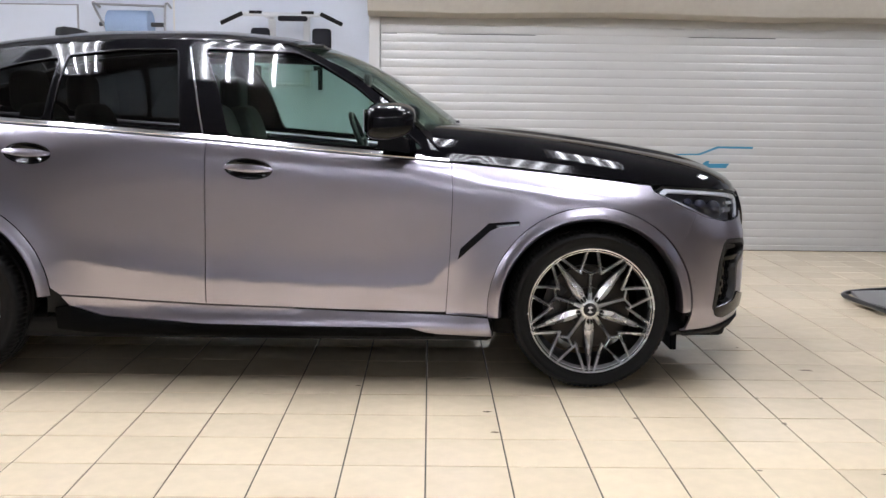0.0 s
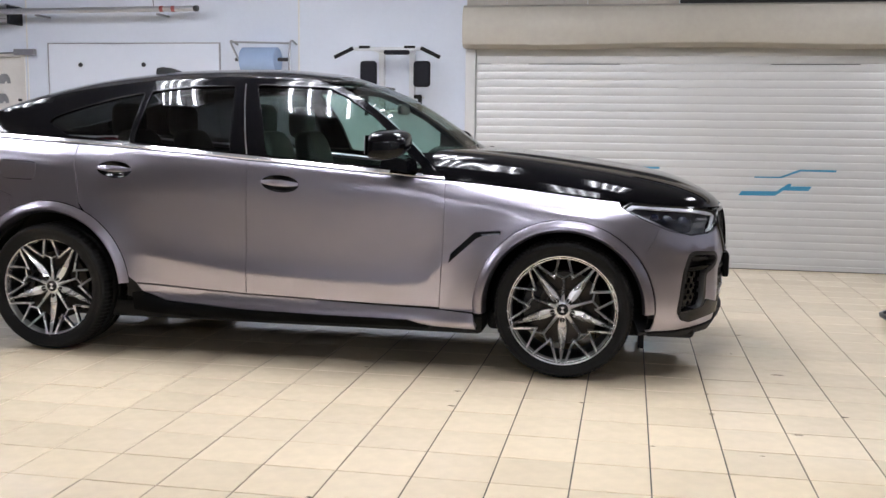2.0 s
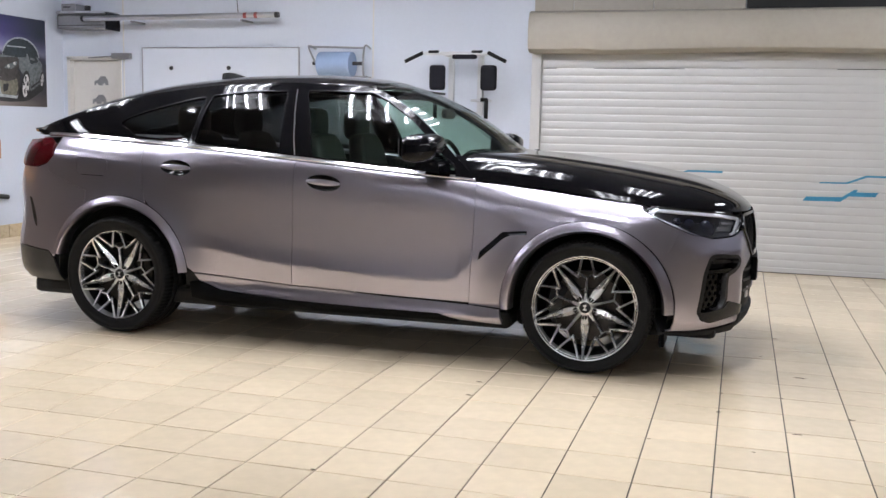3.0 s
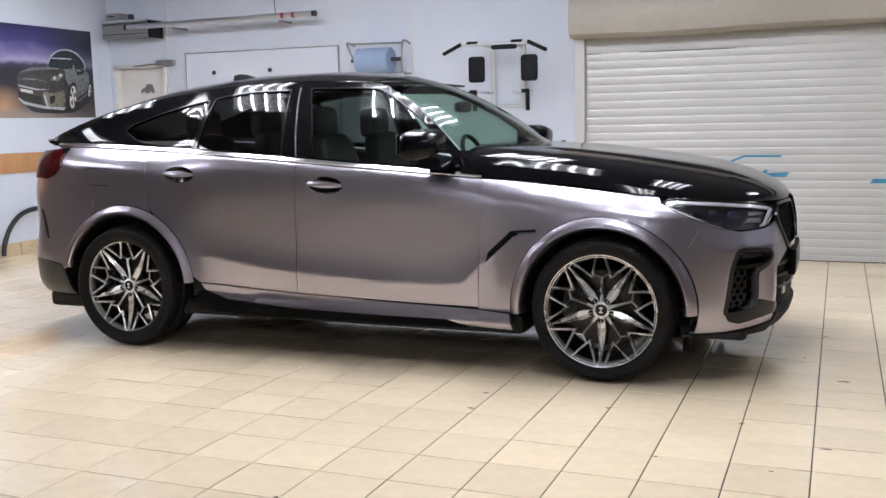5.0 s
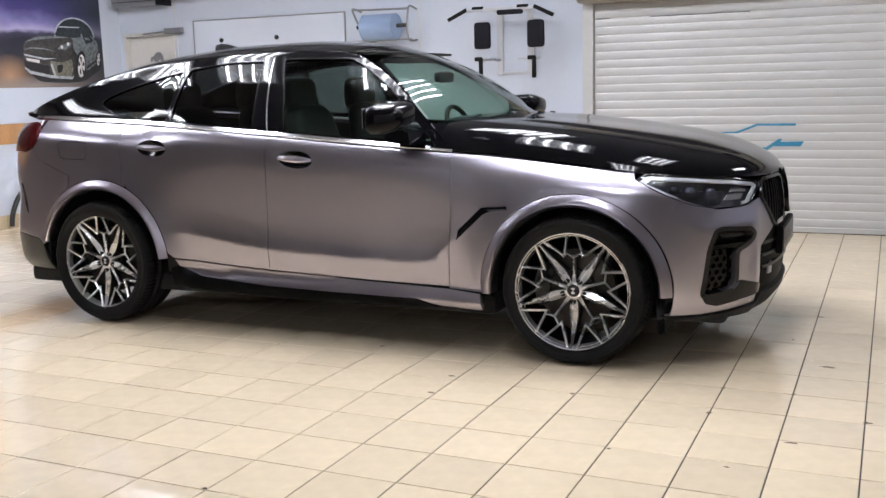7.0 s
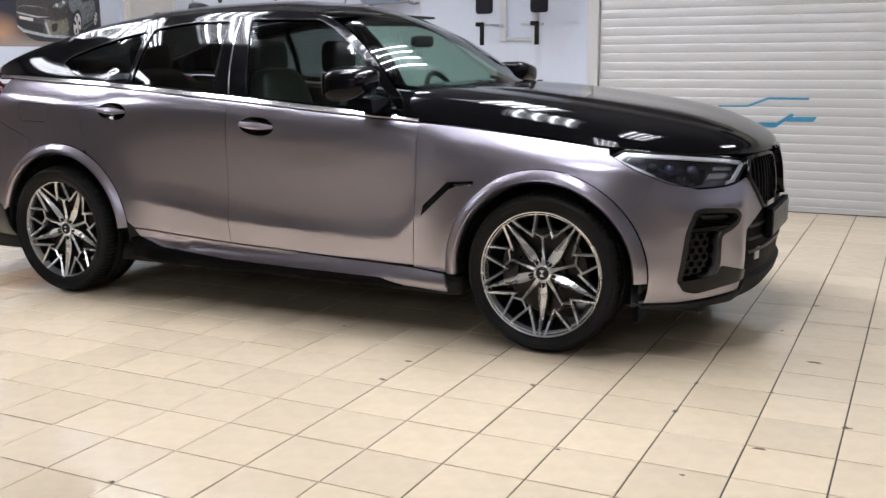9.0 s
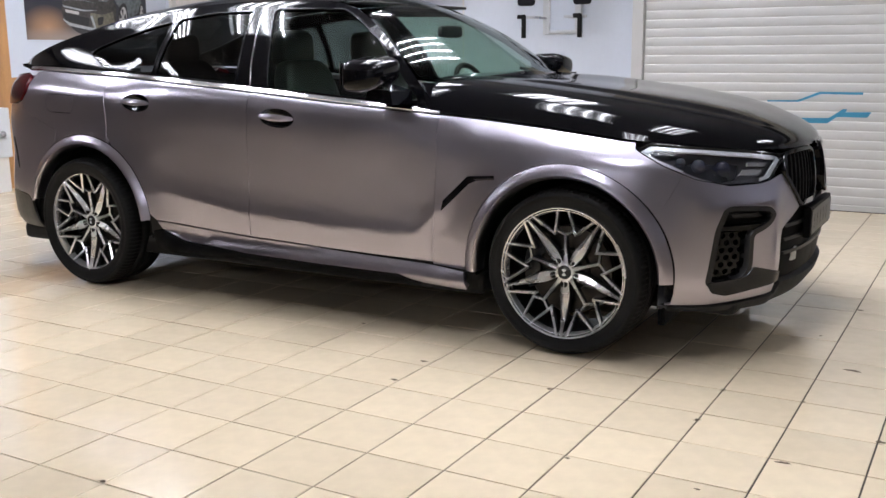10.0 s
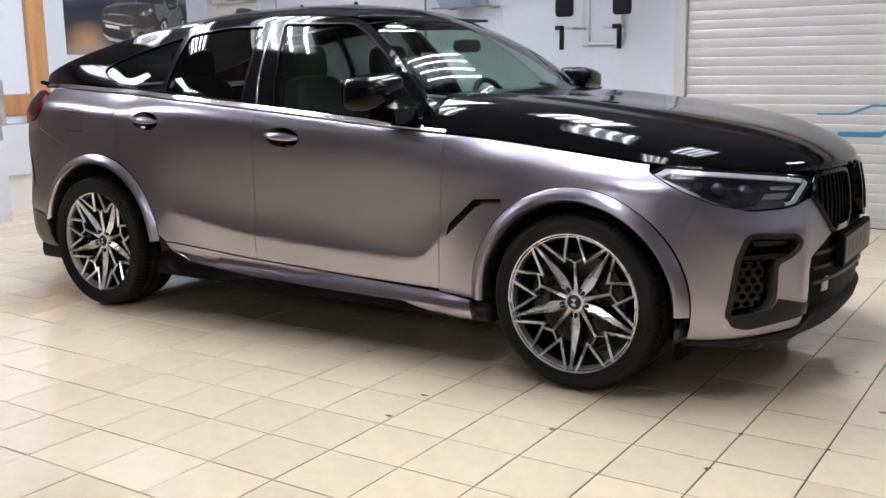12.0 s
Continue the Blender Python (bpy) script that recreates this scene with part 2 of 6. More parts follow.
def setting(name, bm, mat, label, category, smooth=False):
    return tagged(link(name, bm, mat, None, "", smooth), label, category, "", "structure")


floor = setting("floor", boxes((X0 - 0.2, Y0 - 0.2, -0.2, X1 + 0.2, Y1 + 0.2, -0.004)), "grout", "cream tiled workshop floor with dark joints", "floor")
setting("ceiling", boxes((X0 - 0.2, Y0 - 0.2, TOP, X1 + 0.2, Y1 + 0.2, TOP + 0.2)), "ceiling", "grey painted ceiling of the workshop", "ceiling")
setting("wall_west", boxes((X0 - 0.2, 0.7, 0, X0, Y1, TOP)), "wall", "white painted side wall with a poster", "wall")
setting("wall_west_far", boxes((X0 - 0.2, Y0, 0, X0, 0.699, TOP)), "wall_brown", "dark brown painted side wall of the hall", "wall")
# unseen end wall: its dark and pale halves are made up to shape bumper reflections
setting("wall_east", boxes((X1, Y0, 0, X1 + 0.2, Y1, 1.9)), "wall_brown", "unseen end wall, lower half kept dark for the bumper's reflections", "wall")
setting("wall_east_upper", boxes((X1, Y0, 1.9, X1 + 0.2, Y1, TOP)), "wall", "unseen end wall, upper half kept pale to brighten the bumper's reflections", "wall")
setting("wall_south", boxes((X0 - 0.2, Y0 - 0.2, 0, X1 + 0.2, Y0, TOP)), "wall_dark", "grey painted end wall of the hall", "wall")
# the back wall has a door opening and the wide gateway of the roller shutter
DOOR_X0, DOOR_X1, DOOR_Z = -7.06, -6.30, 2.09
GATE_X0, GATE_X1, GATE_Z = -1.24, 4.3, 2.3
bm = bmesh.new()
for s in ((X0 - 0.2, Y1, 0, DOOR_X0, Y1 + 0.25, TOP), (DOOR_X0, Y1, DOOR_Z, DOOR_X1, Y1 + 0.25, TOP), (DOOR_X1, Y1, 0, GATE_X0, Y1 + 0.25, TOP),
          (GATE_X0, Y1, GATE_Z, GATE_X1, Y1 + 0.25, TOP), (GATE_X1, Y1, 0, X1 + 0.2, Y1 + 0.25, TOP)):
    box(bm, *s)
# unseen dark band, added so the bonnet mirrors less brightness from the wall top
setting("unseen_dark_band", boxes((X0, Y1 - 0.003, 3.05, -1.345, Y1 + 0.001, TOP), (-1.345, Y1 - 0.003, 2.955, X1, Y1 + 0.001, TOP)), "wall_dark", "added dark band on the unseen wall top, dims bonnet reflections", "wall")
setting("wall_north", bm, "wall", "white panelled back wall with door and shutter gateway", "wall")
# thin vertical cover strips over the wall panel seams
for x in (-3.125, -6.27):
    setting("trim", boxes((x - 0.008, Y1 - 0.006, 0, x + 0.008, Y1, TOP), bevel=0.002), "door_paint", "thin pale strip over a wall panel seam", "trim")
# skirting tiles along the side wall
y = -1.0
bm = bmesh.new()
while y < Y1 - 0.03:
    box(bm, X0, y, 0, X0 + 0.012, min(y + 0.296, Y1 - 0.001), 0.145, bevel=0.003)
    y += 0.3
setting("baseboard", bm, "skirting", "ochre tile skirting along the side wall", "baseboard")
# the wall panelling over the shutter box: pale panels, and a black sheet for a recess's shade
for a, b in ((-1.34, -0.94), (-0.935, -0.14), (-0.135, 0.74)):
    setting("trim", boxes((a, Y1 - 0.03, 2.53, b, Y1 - 0.004, 2.95), bevel=0.003), "shutter_box", "dull beige cover panel above the shutter box", "trim")
setting("trim", boxes((0.75, Y1 - 0.03, 2.53, 4.45, Y1 - 0.004, 2.95), bevel=0.003), "under", "black panel painted as the shaded gap above the shutter box", "trim")


def roller_shutter():
    s = thing("roller_shutter", "closed white slatted roller shutter with cream box", "roller shutter", at=(0, 0, 0))
    yf = 3.745                     # front of the curtain
    pitch = 0.0765
    n = int(2.24 / pitch)
    # one slat: a bowed profile with a flat joint
    prof = [(0.0015, -0.002), (-0.0012, 0.001), (-0.0028, 0.004), (-0.0044, 0.010), (-0.0060, 0.022), (-0.0067, 0.036), (-0.0063, 0.052), (-0.0048, 0.065), (-0.0029, 0.0725), (-0.0012, 0.0752), (0.0015, 0.0765)]
    bm = bmesh.new()
    cols = [[bm.verts.new((x, yy, zz)) for yy, zz in prof] for x in (GATE_X0 + 0.03, GATE_X1 - 0.03)]
    cols += [[bm.verts.new((x, 0.014, zz)) for yy, zz in prof] for x in (GATE_X0 + 0.03, GATE_X1 - 0.03)]
    for k in range(len(prof) - 1):
        bm.faces.new((cols[0][k], cols[1][k], cols[1][k + 1], cols[0][k + 1]))
        bm.faces.new((cols[2][k], cols[2][k + 1], cols[3][k + 1], cols[3][k]))
    bmesh.ops.recalc_face_normals(bm, faces=bm.faces)
    slat = part("slat", bm, "slat", s)
    for f in slat.data.polygons:
        f.use_smooth = True
    slat.location = (0, yf, 0.05)
    for k in range(1, n):
        o = slat.copy()
        scene.collection.objects.link(o)
        o.location = (0, yf + random.uniform(-0.0004, 0.0004), 0.05 + k * pitch)
        o.rotation_euler = (random.uniform(-0.012, 0.012), 0, 0)
    part("bottom_rail", boxes((GATE_X0 + 0.03, yf - 0.012, 0.006, GATE_X1 - 0.03, yf + 0.02, 0.052), bevel=0.004), "slat", s, "", False)
    part("seal", boxes((GATE_X0 + 0.03, yf - 0.006, 0.0, GATE_X1 - 0.03, yf + 0.014, 0.008)), "trim_black", s, "black rubber floor seal", False)
    for x in (GATE_X0 - 0.075, GATE_X1 - 0.025):
        g = bmesh.new()
        box(g, x, yf - 0.05, 0, x + 0.10, yf - 0.02, 2.2, 0.004)
        box(g, x, yf - 0.02, 0, x + 0.10, Y1, 2.2, 0.003)
        part("guide_rail", g, "slat", s, "", False)
    # rounded box at the top; the lower lip sags slightly
    bx = bmesh.new()
    prof = [(Y1, 2.105), (3.54, 2.105), (3.485, 2.135), (3.465, 2.20), (3.46, 2.31), (3.472, 2.42), (3.51, 2.485), (3.57, 2.51), (Y1, 2.51)]
    xs = [GATE_X0 - 0.075 + k * (GATE_X1 + 0.16 - GATE_X0 + 0.075) / 40 for k in range(41)]
    rows = []
    for x in xs:
        sag = 0.012 * math.sin((x - 0.1) * 1.9) * (1 if -0.6 < x < 2.5 else 0.3)
        rows.append([bx.verts.new((x, yy, zz + (sag if zz < 2.15 else 0))) for yy, zz in prof])
    for a, b in zip(rows, rows[1:]):
        for k in range(len(prof) - 1):
            bx.faces.new((a[k], a[k + 1], b[k + 1], b[k]))
    bx.faces.new(rows[0]), bx.faces.new(rows[-1][::-1])
    bmesh.ops.recalc_face_normals(bx, faces=bx.faces)
    auto_smooth(part("shutter_box", bx, "shutter_box", s, "cream metal shutter box"))
    # dark seam left between two slats near the top
    for a, b in ((-0.69, 0.2), (-1.20, -1.06), (1.6, 2.4)):
        part("seam", boxes((a, yf - 0.0095, 1.956, b, yf - 0.004, 1.961)), "under", s, "dark worn seam between slats", False)
    return s, yf


shutter, SHUT_Y = roller_shutter()


def decal(x0, z0, slide, label):
    """Blue stylised car line: a thin upper stroke and a heavier lower stroke."""
    d = thing("shutter_decal", label, "decal", "decals on the shutter", (x0, SHUT_Y - 0.0105, z0))
    up = [(0.0, 0.0), (0.25, 0.002), (0.42, 0.068), (0.74, 0.066), (0.745, 0.086), (0.41, 0.086), (0.24, 0.016), (0.0, 0.012)]
    lo = [(-0.14, -0.172), (0.20, -0.168), (0.27, -0.115), (0.50, -0.115), (0.53, -0.072), (0.335, -0.076), (0.345, -0.05), (0.315, -0.05), (0.21, -0.125), (-0.11, -0.13)]
    part("upper_stroke", prism(up, 0.0025), "decal", d, "", False)
    part("lower_stroke", prism([(x + slide, z) for x, z in lo], 0.0025), "decal", d, "", False)
    return d


decal(1.505, 0.887, 0.0, "blue car-line decal with a long upper stroke on the shutter")
decal(-0.13, 0.887, 0.285, "blue car-line decal with strokes of equal reach on the shutter")


def wall_door():
    d = tagged(new("door_1"), "closed cream door with two small car stickers", "door", "", "structure")
    y = Y1 + 0.06
    part("door_leaf", boxes((DOOR_X0 + 0.045, y, 0.01, DOOR_X1 - 0.045, y + 0.04, DOOR_Z - 0.045), bevel=0.004), "door_paint", d, "", False)
    part("door_frame", boxes((DOOR_X0, Y1 - 0.012, 0, DOOR_X0 + 0.042, Y1 + 0.12, DOOR_Z), (DOOR_X1 - 0.042, Y1 - 0.012, 0, DOOR_X1, Y1 + 0.12, DOOR_Z), (DOOR_X0, Y1 - 0.012, DOOR_Z - 0.042, DOOR_X1, Y1 + 0.12, DOOR_Z), bevel=0.003), "door_paint", d, "", False)
    closer = bmesh.new()
    box(closer, -6.40, Y1 - 0.07, 2.06, -6.15, Y1 - 0.012, 2.125, 0.006)
    rod(closer, (-6.38, Y1 - 0.04, 2.09), (-6.72, Y1 - 0.055, 2.07), 0.008)
    part("door_closer", closer, "grey_metal", d, "grey door closer with arm", False)
    knob = bmesh.new()
    rod(knob, (-6.41, y, 1.57), (-6.41, y - 0.035, 1.57), 0.016)
    rod(knob, (-6.44, y, 1.48), (-6.44, y - 0.02, 1.48), 0.010)
    part("knob", knob, "trim_black", d, "small dark knob", False)
    car_line = [(-0.10, 0.0), (-0.095, 0.05), (-0.05, 0.06), (-0.01, 0.105), (0.055, 0.105), (0.09, 0.06), (0.1, 0.0), (0.06, -0.004), (0.05, 0.02), (0.03, 0.02), (0.02, -0.004), (-0.04, -0.004), (-0.05, 0.02), (-0.07, 0.02), (-0.08, -0.004)]
    for x, z in ((-6.63, 1.755), (-6.66, 1.535)):
        part("sticker", prism(car_line, 0.002, (x, y - 0.0025, z)), "grey_metal", d, "dark car-shaped sticker", False)
    return d


wall_door()
setting("wall_north_backing", boxes((DOOR_X0 - 0.3, Y1 + 0.26, -0.1, DOOR_X1 + 0.3, Y1 + 0.3, TOP), (GATE_X0 - 0.3, Y1 + 0.26, -0.1, GATE_X1 + 0.3, Y1 + 0.3, TOP)), "wall", "plain wall closing the openings from outside", "wall")


def poster():
    """Print of a car coming out of a storm: sky and ground on the sheet, the car in flat printed shapes."""
    p = thing("poster", "large unframed poster of a silver car at dusk", "poster")
    y0, y1, z0, z1 = 1.96, 3.60, 1.475, 2.475
    w, h = y1 - y0, z1 - z0
    part("sheet", boxes((X0 + 0.001, y0, z0, X0 + 0.008, y1, z1)), "poster_sky", p, "stormy violet sky and dark ground print", False)

    def shape(name, pts, mat, lift, soft=0):
        bm = bmesh.new()
        if soft:
            pts = rounded(pts, soft, 4)
        bm.faces.new([bm.verts.new((X0 + 0.008 + lift * 0.0006, y0 + u * w, z0 + v * h)) for u, v in pts])
        bmesh.ops.recalc_face_normals(bm, faces=bm.faces)
        return part(name, bm, mat, p, "", False)

    def oval(cu, cv, ru, rv, turn=0.0, n=28):
        return [(cu + ru * math.cos(a) * math.cos(turn) - rv * math.sin(a) * math.sin(turn), cv + ru * math.cos(a) * math.sin(turn) + rv * math.sin(a) * math.cos(turn)) for a in [2 * math.pi * k / n for k in range(n)]]

    shape("printed_shadow", [(0.32, 0.16), (0.40, 0.06), (0.62, 0.045), (0.80, 0.06), (0.97, 0.20), (0.98, 0.30), (0.7, 0.2)], "poster_dark", 1, 0.05)
    outer = [(0.745 + 0.185 * math.cos(a), 0.56 + 0.215 * math.sin(a)) for a in [math.pi * k / 20 for k in range(21)]]
    inner = [(0.745 + 0.172 * math.cos(a), 0.56 + 0.198 * math.sin(a)) for a in [math.pi * k / 20 for k in range(20, -1, -1)]]
    shape("printed_roof_light", outer + inner, "poster_pale", 2)
    shape("printed_roof", inner, "poster_deep", 1.5)
    shape("printed_side", [(0.70, 0.55), (0.80, 0.60), (0.90, 0.58), (0.955, 0.50), (0.965, 0.30), (0.83, 0.17), (0.79, 0.30), (0.72, 0.42)], "poster_steel", 3, 0.03)
    shape("printed_side_window", [(0.80, 0.63), (0.86, 0.63), (0.92, 0.52), (0.84, 0.48)], "poster_deep", 4, 0.02)
    shape("printed_bonnet", [(0.28, 0.42), (0.30, 0.49), (0.40, 0.55), (0.55, 0.565), (0.72, 0.55), (0.72, 0.42), (0.66, 0.36), (0.45, 0.32), (0.29, 0.34)], "poster_olive", 4, 0.04)
    shape("printed_windscreen", [(0.555, 0.57), (0.60, 0.655), (0.79, 0.66), (0.80, 0.56), (0.72, 0.545)], "poster_deep", 5, 0.02)
    shape("printed_screen_edge", [(0.60, 0.655), (0.79, 0.66), (0.79, 0.672), (0.605, 0.669)], "poster_pale", 6)
    shape("printed_bumper", [(0.275, 0.36), (0.28, 0.20), (0.32, 0.15), (0.50, 0.10), (0.69, 0.085), (0.715, 0.16), (0.73, 0.38), (0.69, 0.43), (0.55, 0.33), (0.40, 0.31)], "poster_olive", 5, 0.03)
    shape("printed_bumper_lip", [(0.28, 0.205), (0.32, 0.15), (0.50, 0.10), (0.69, 0.085), (0.705, 0.125), (0.69, 0.115), (0.50, 0.132), (0.33, 0.178), (0.285, 0.225)], "poster_pale", 5.6)
    shape("printed_bumper_corner", [(0.50, 0.29), (0.515, 0.135), (0.68, 0.115), (0.705, 0.20), (0.70, 0.31), (0.60, 0.27)], "poster_silver", 5.5, 0.02)
    shape("printed_nose_light", [(0.28, 0.36), (0.30, 0.335), (0.45, 0.30), (0.56, 0.315), (0.45, 0.318), (0.31, 0.352)], "poster_pale", 5.7)
    shape("printed_bonnet_light", [(0.30, 0.485), (0.40, 0.545), (0.55, 0.56), (0.70, 0.548), (0.55, 0.535), (0.42, 0.515)], "poster_steel", 5.7)
    shape("printed_grille", [(0.285, 0.275), (0.29, 0.205), (0.48, 0.14), (0.495, 0.23)], "poster_dark", 6, 0.015)
    shape("printed_plate", [(0.30, 0.315), (0.305, 0.285), (0.41, 0.262), (0.41, 0.295)], "poster_light", 7)
    shape("printed_bumper_seam", [(0.50, 0.25), (0.53, 0.12), (0.545, 0.12), (0.52, 0.26)], "poster_pale", 6)
    shape("printed_fog_lamp", [(0.56, 0.24), (0.56, 0.15), (0.60, 0.17), (0.615, 0.25)], "poster_dark", 6, 0.015)
    shape("printed_headlight", [(0.57, 0.415), (0.60, 0.455), (0.70, 0.505), (0.705, 0.47), (0.645, 0.41)], "poster_steel", 6, 0.015)
    for cu, cv in ((0.615, 0.44), (0.675, 0.475)):
        shape("printed_lamp_bulb", oval(cu, cv, 0.012, 0.018), "poster_light", 7)
    shape("printed_badge_line", [(0.29, 0.40), (0.34, 0.43), (0.45, 0.425), (0.56, 0.39), (0.45, 0.412), (0.34, 0.415)], "poster_steel", 6)
    shape("printed_mirror", [(0.83, 0.53), (0.835, 0.555), (0.88, 0.55), (0.885, 0.525)], "poster_steel", 6, 0.008)
    shape("printed_sill", [(0.83, 0.20), (0.955, 0.31), (0.955, 0.335), (0.83, 0.225)], "poster_dark", 5)
    for cu, cv, ru, rv in ((0.778, 0.24, 0.045, 0.165), (0.948, 0.32, 0.02, 0.09)):
        shape("printed_tyre", oval(cu, cv, ru, rv, -0.1), "poster_dark", 6)
        shape("printed_rim", oval(cu + 0.003, cv - 0.005, ru * 0.72, rv * 0.78, -0.1), "poster_light", 7)
        for k in range(5):
            a = 2 * math.pi * k / 5 + 0.3
            q = [(cu + 0.003 + ru * f * math.cos(a + d), cv - 0.005 + rv * f * math.sin(a + d)) for f, d in ((0.15, 0), (0.62, -0.33), (0.66, 0), (0.62, 0.33))]
            shape("printed_spoke_gap", q, "poster_dark", 8)
    return p


def rounded(poly, r, seg=4):
    """Rounds every corner of an outline."""
    out = []
    n = len(poly)
    for i in range(n):
        a, b, c = Vector(poly[i - 1]), Vector(poly[i]), Vector(poly[(i + 1) % n])
        d = min(r, 0.45 * (a - b).length, 0.45 * (c - b).length)
        p, q = b + (a - b).normalized() * d, b + (c - b).normalized() * d
        for k in range(seg + 1):
            t = k / seg
            out.append(tuple((1 - t) ** 2 * p + 2 * t * (1 - t) * b + t * t * q))
    return out


def sky_print():
    """Printed storm sky over dark ground, with a warm glow on the road."""
    m = material("poster_sky", (0.05, 0.05, 0.11), 0.35)
    nt = m.node_tree
    nn = nt.nodes.new

    def mixed(fac, a, b):
        mx = nn("ShaderNodeMix")
        mx.data_type = "RGBA"
        nt.links.new(fac, mx.inputs[0])
        for q, v in ((6, a), (7, b)):
            if isinstance(v, tuple):
                mx.inputs[q].default_value = (*v, 1)
            else:
                nt.links.new(v, mx.inputs[q])
        return mx.outputs[2]

    def spot(cy, cz, ry, rz):
        """1 in the middle of an oval spot of the sheet, 0 outside."""
        mp, gr = nn("ShaderNodeMapping"), nn("ShaderNodeTexGradient")
        mp.inputs["Location"].default_value = (0, -cy / ry, -cz / rz)
        mp.inputs["Scale"].default_value = (0, 1 / ry, 1 / rz)
        gr.gradient_type = "SPHERICAL"
        nt.links.new(co.outputs["Generated"], mp.inputs[0])
        nt.links.new(mp.outputs[0], gr.inputs[0])
        return gr.outputs[1]

    co, sep, no, mx = (nn("ShaderNode" + k) for k in ("TexCoord", "SeparateXYZ", "TexNoise", "Mix"))
    nt.links.new(co.outputs["Generated"], sep.inputs[0])
    no.inputs["Scale"].default_value, no.inputs["Detail"].default_value = 3.2, 5
    nt.links.new(co.outputs["Generated"], no.inputs["Vector"])
    mx.data_type, mx.inputs[0].default_value = "FLOAT", 0.22
    nt.links.new(sep.outputs[2], mx.inputs[2]), nt.links.new(no.outputs[0], mx.inputs[3])
    ramp = nn("ShaderNodeValToRGB")
    r = ramp.color_ramp
    r.elements[0].position, r.elements[0].color = 0.10, (0.075, 0.06, 0.06, 1)
    r.elements[1].position, r.elements[1].color = 0.98, (0.02, 0.022, 0.07, 1)
    for pos, c in ((0.26, (0.035, 0.033, 0.04)), (0.50, (0.02, 0.02, 0.032)), (0.555, (0.05, 0.045, 0.08)), (0.60, (0.34, 0.31, 0.46)), (0.66, (0.20, 0.18, 0.36)), (0.76, (0.055, 0.045, 0.17)), (0.88, (0.03, 0.027, 0.11))):
        r.elements.new(pos).color = (*c, 1)
    nt.links.new(mx.outputs[0], ramp.inputs[0])
    c = mixed(spot(0.95, 0.85, 0.45, 0.6), ramp.outputs[0], (0.015, 0.022, 0.03))
    c = mixed(spot(0.16, 0.12, 0.20, 0.24), c, (0.42, 0.24, 0.13))
    c = mixed(spot(0.35, 0.02, 0.6, 0.12), c, (0.30, 0.25, 0.22))
    nt.links.new(c, nt.nodes["Principled BSDF"].inputs["Base Color"])
    return m


M["poster_sky"] = sky_print()
for key, base, spread in (("dark", (0.018, 0.017, 0.018), 0.4), ("deep", (0.02, 0.028, 0.032), 0.5), ("steel", (0.13, 0.145, 0.15), 0.5), ("olive", (0.045, 0.04, 0.036), 0.7),
                          ("silver", (0.14, 0.13, 0.095), 0.5), ("pale", (0.30, 0.32, 0.33), 0.35), ("light", (0.52, 0.50, 0.48), 0.2)):
    M["poster_" + key] = material("poster_" + key, base, 0.35, 0, 26.0, 0, min(spread * 1.7, 0.95), 0.05)
poster()


def whiteboard():
    b = thing("whiteboard", "large whiteboard with thin dark frame and two magnets", "whiteboard")
    x0, x1, z0, z1 = -6.0, -4.01, 1.10, 2.18
    part("panel", boxes((x0, Y1 - 0.018, z0, x1, Y1 - 0.001, z1)), "board", b, "", False)
    for s in ((x0 - 0.012, z0, x0, z1), (x1, z0, x1 + 0.012, z1), (x0 - 0.012, z1, x1 + 0.012, z1 + 0.012), (x0 - 0.012, z0 - 0.012, x1 + 0.012, z0)):
        part("frame_bar", boxes((s[0], Y1 - 0.024, s[1], s[2], Y1 - 0.001, s[3]), bevel=0.002), "grey_metal", b, "", False)
    for x, z in ((-5.615, 1.955), (-4.87, 1.958)):
        k = bmesh.new()
        rod(k, (x, Y1 - 0.018, z), (x, Y1 - 0.034, z), 0.02, 16)
        rod(k, (x, Y1 - 0.034, z), (x, Y1 - 0.045, z), 0.026, 16, 0.02)
        auto_smooth(part("magnet", k, "trim_black", b, "round black magnet"))
    return b


whiteboard()


def paper_rack():
    r = thing("paper_towel_rack", "wall rack with a big blue wiping paper roll", "paper rack")
    y = 3.72
    for x in (-3.80, -3.15):
        slant = 0.17 if x < -3.5 else 0.0
        part("side_frame", pipe([(x, Y1 - 0.01, 2.17), (x, y, 2.175), (x + slant, y - 0.02, 1.875), (x + slant, Y1 - 0.01, 1.86)], 0.011), "grey_metal", r)
    part("top_bar", pipe([(-3.80, y, 2.18), (-3.15, y, 2.165)], 0.011), "grey_metal", r)
    part("tear_bar", pipe([(-3.78, y - 0.03, 1.855), (-3.10, y - 0.03, 1.86)], 0.009), "grey_metal", r)
    k = bmesh.new()
    prof = [(0.0, 0), (0.128, 0), (0.134, 0.006), (0.134, 0.374), (0.128, 0.38), (0.0, 0.38)]
    k = lathe(prof, 40)
    bmesh.ops.rotate(k, verts=k.verts, cent=(0, 0, 0), matrix=Matrix.Rotation(radians(-90), 3, "Z"))
    o = part("paper_roll", k, "paper_blue", r, "big blue paper roll")
    o.location = (-3.655, y - 0.02, 1.99)
    auto_smooth(o)
    c = bmesh.new()
    rod(c, (-3.74, y - 0.02, 2.0), (-3.16, y - 0.02, 2.0), 0.02)
    part("axle", c, "trim_black", r)
    return r


paper_rack()


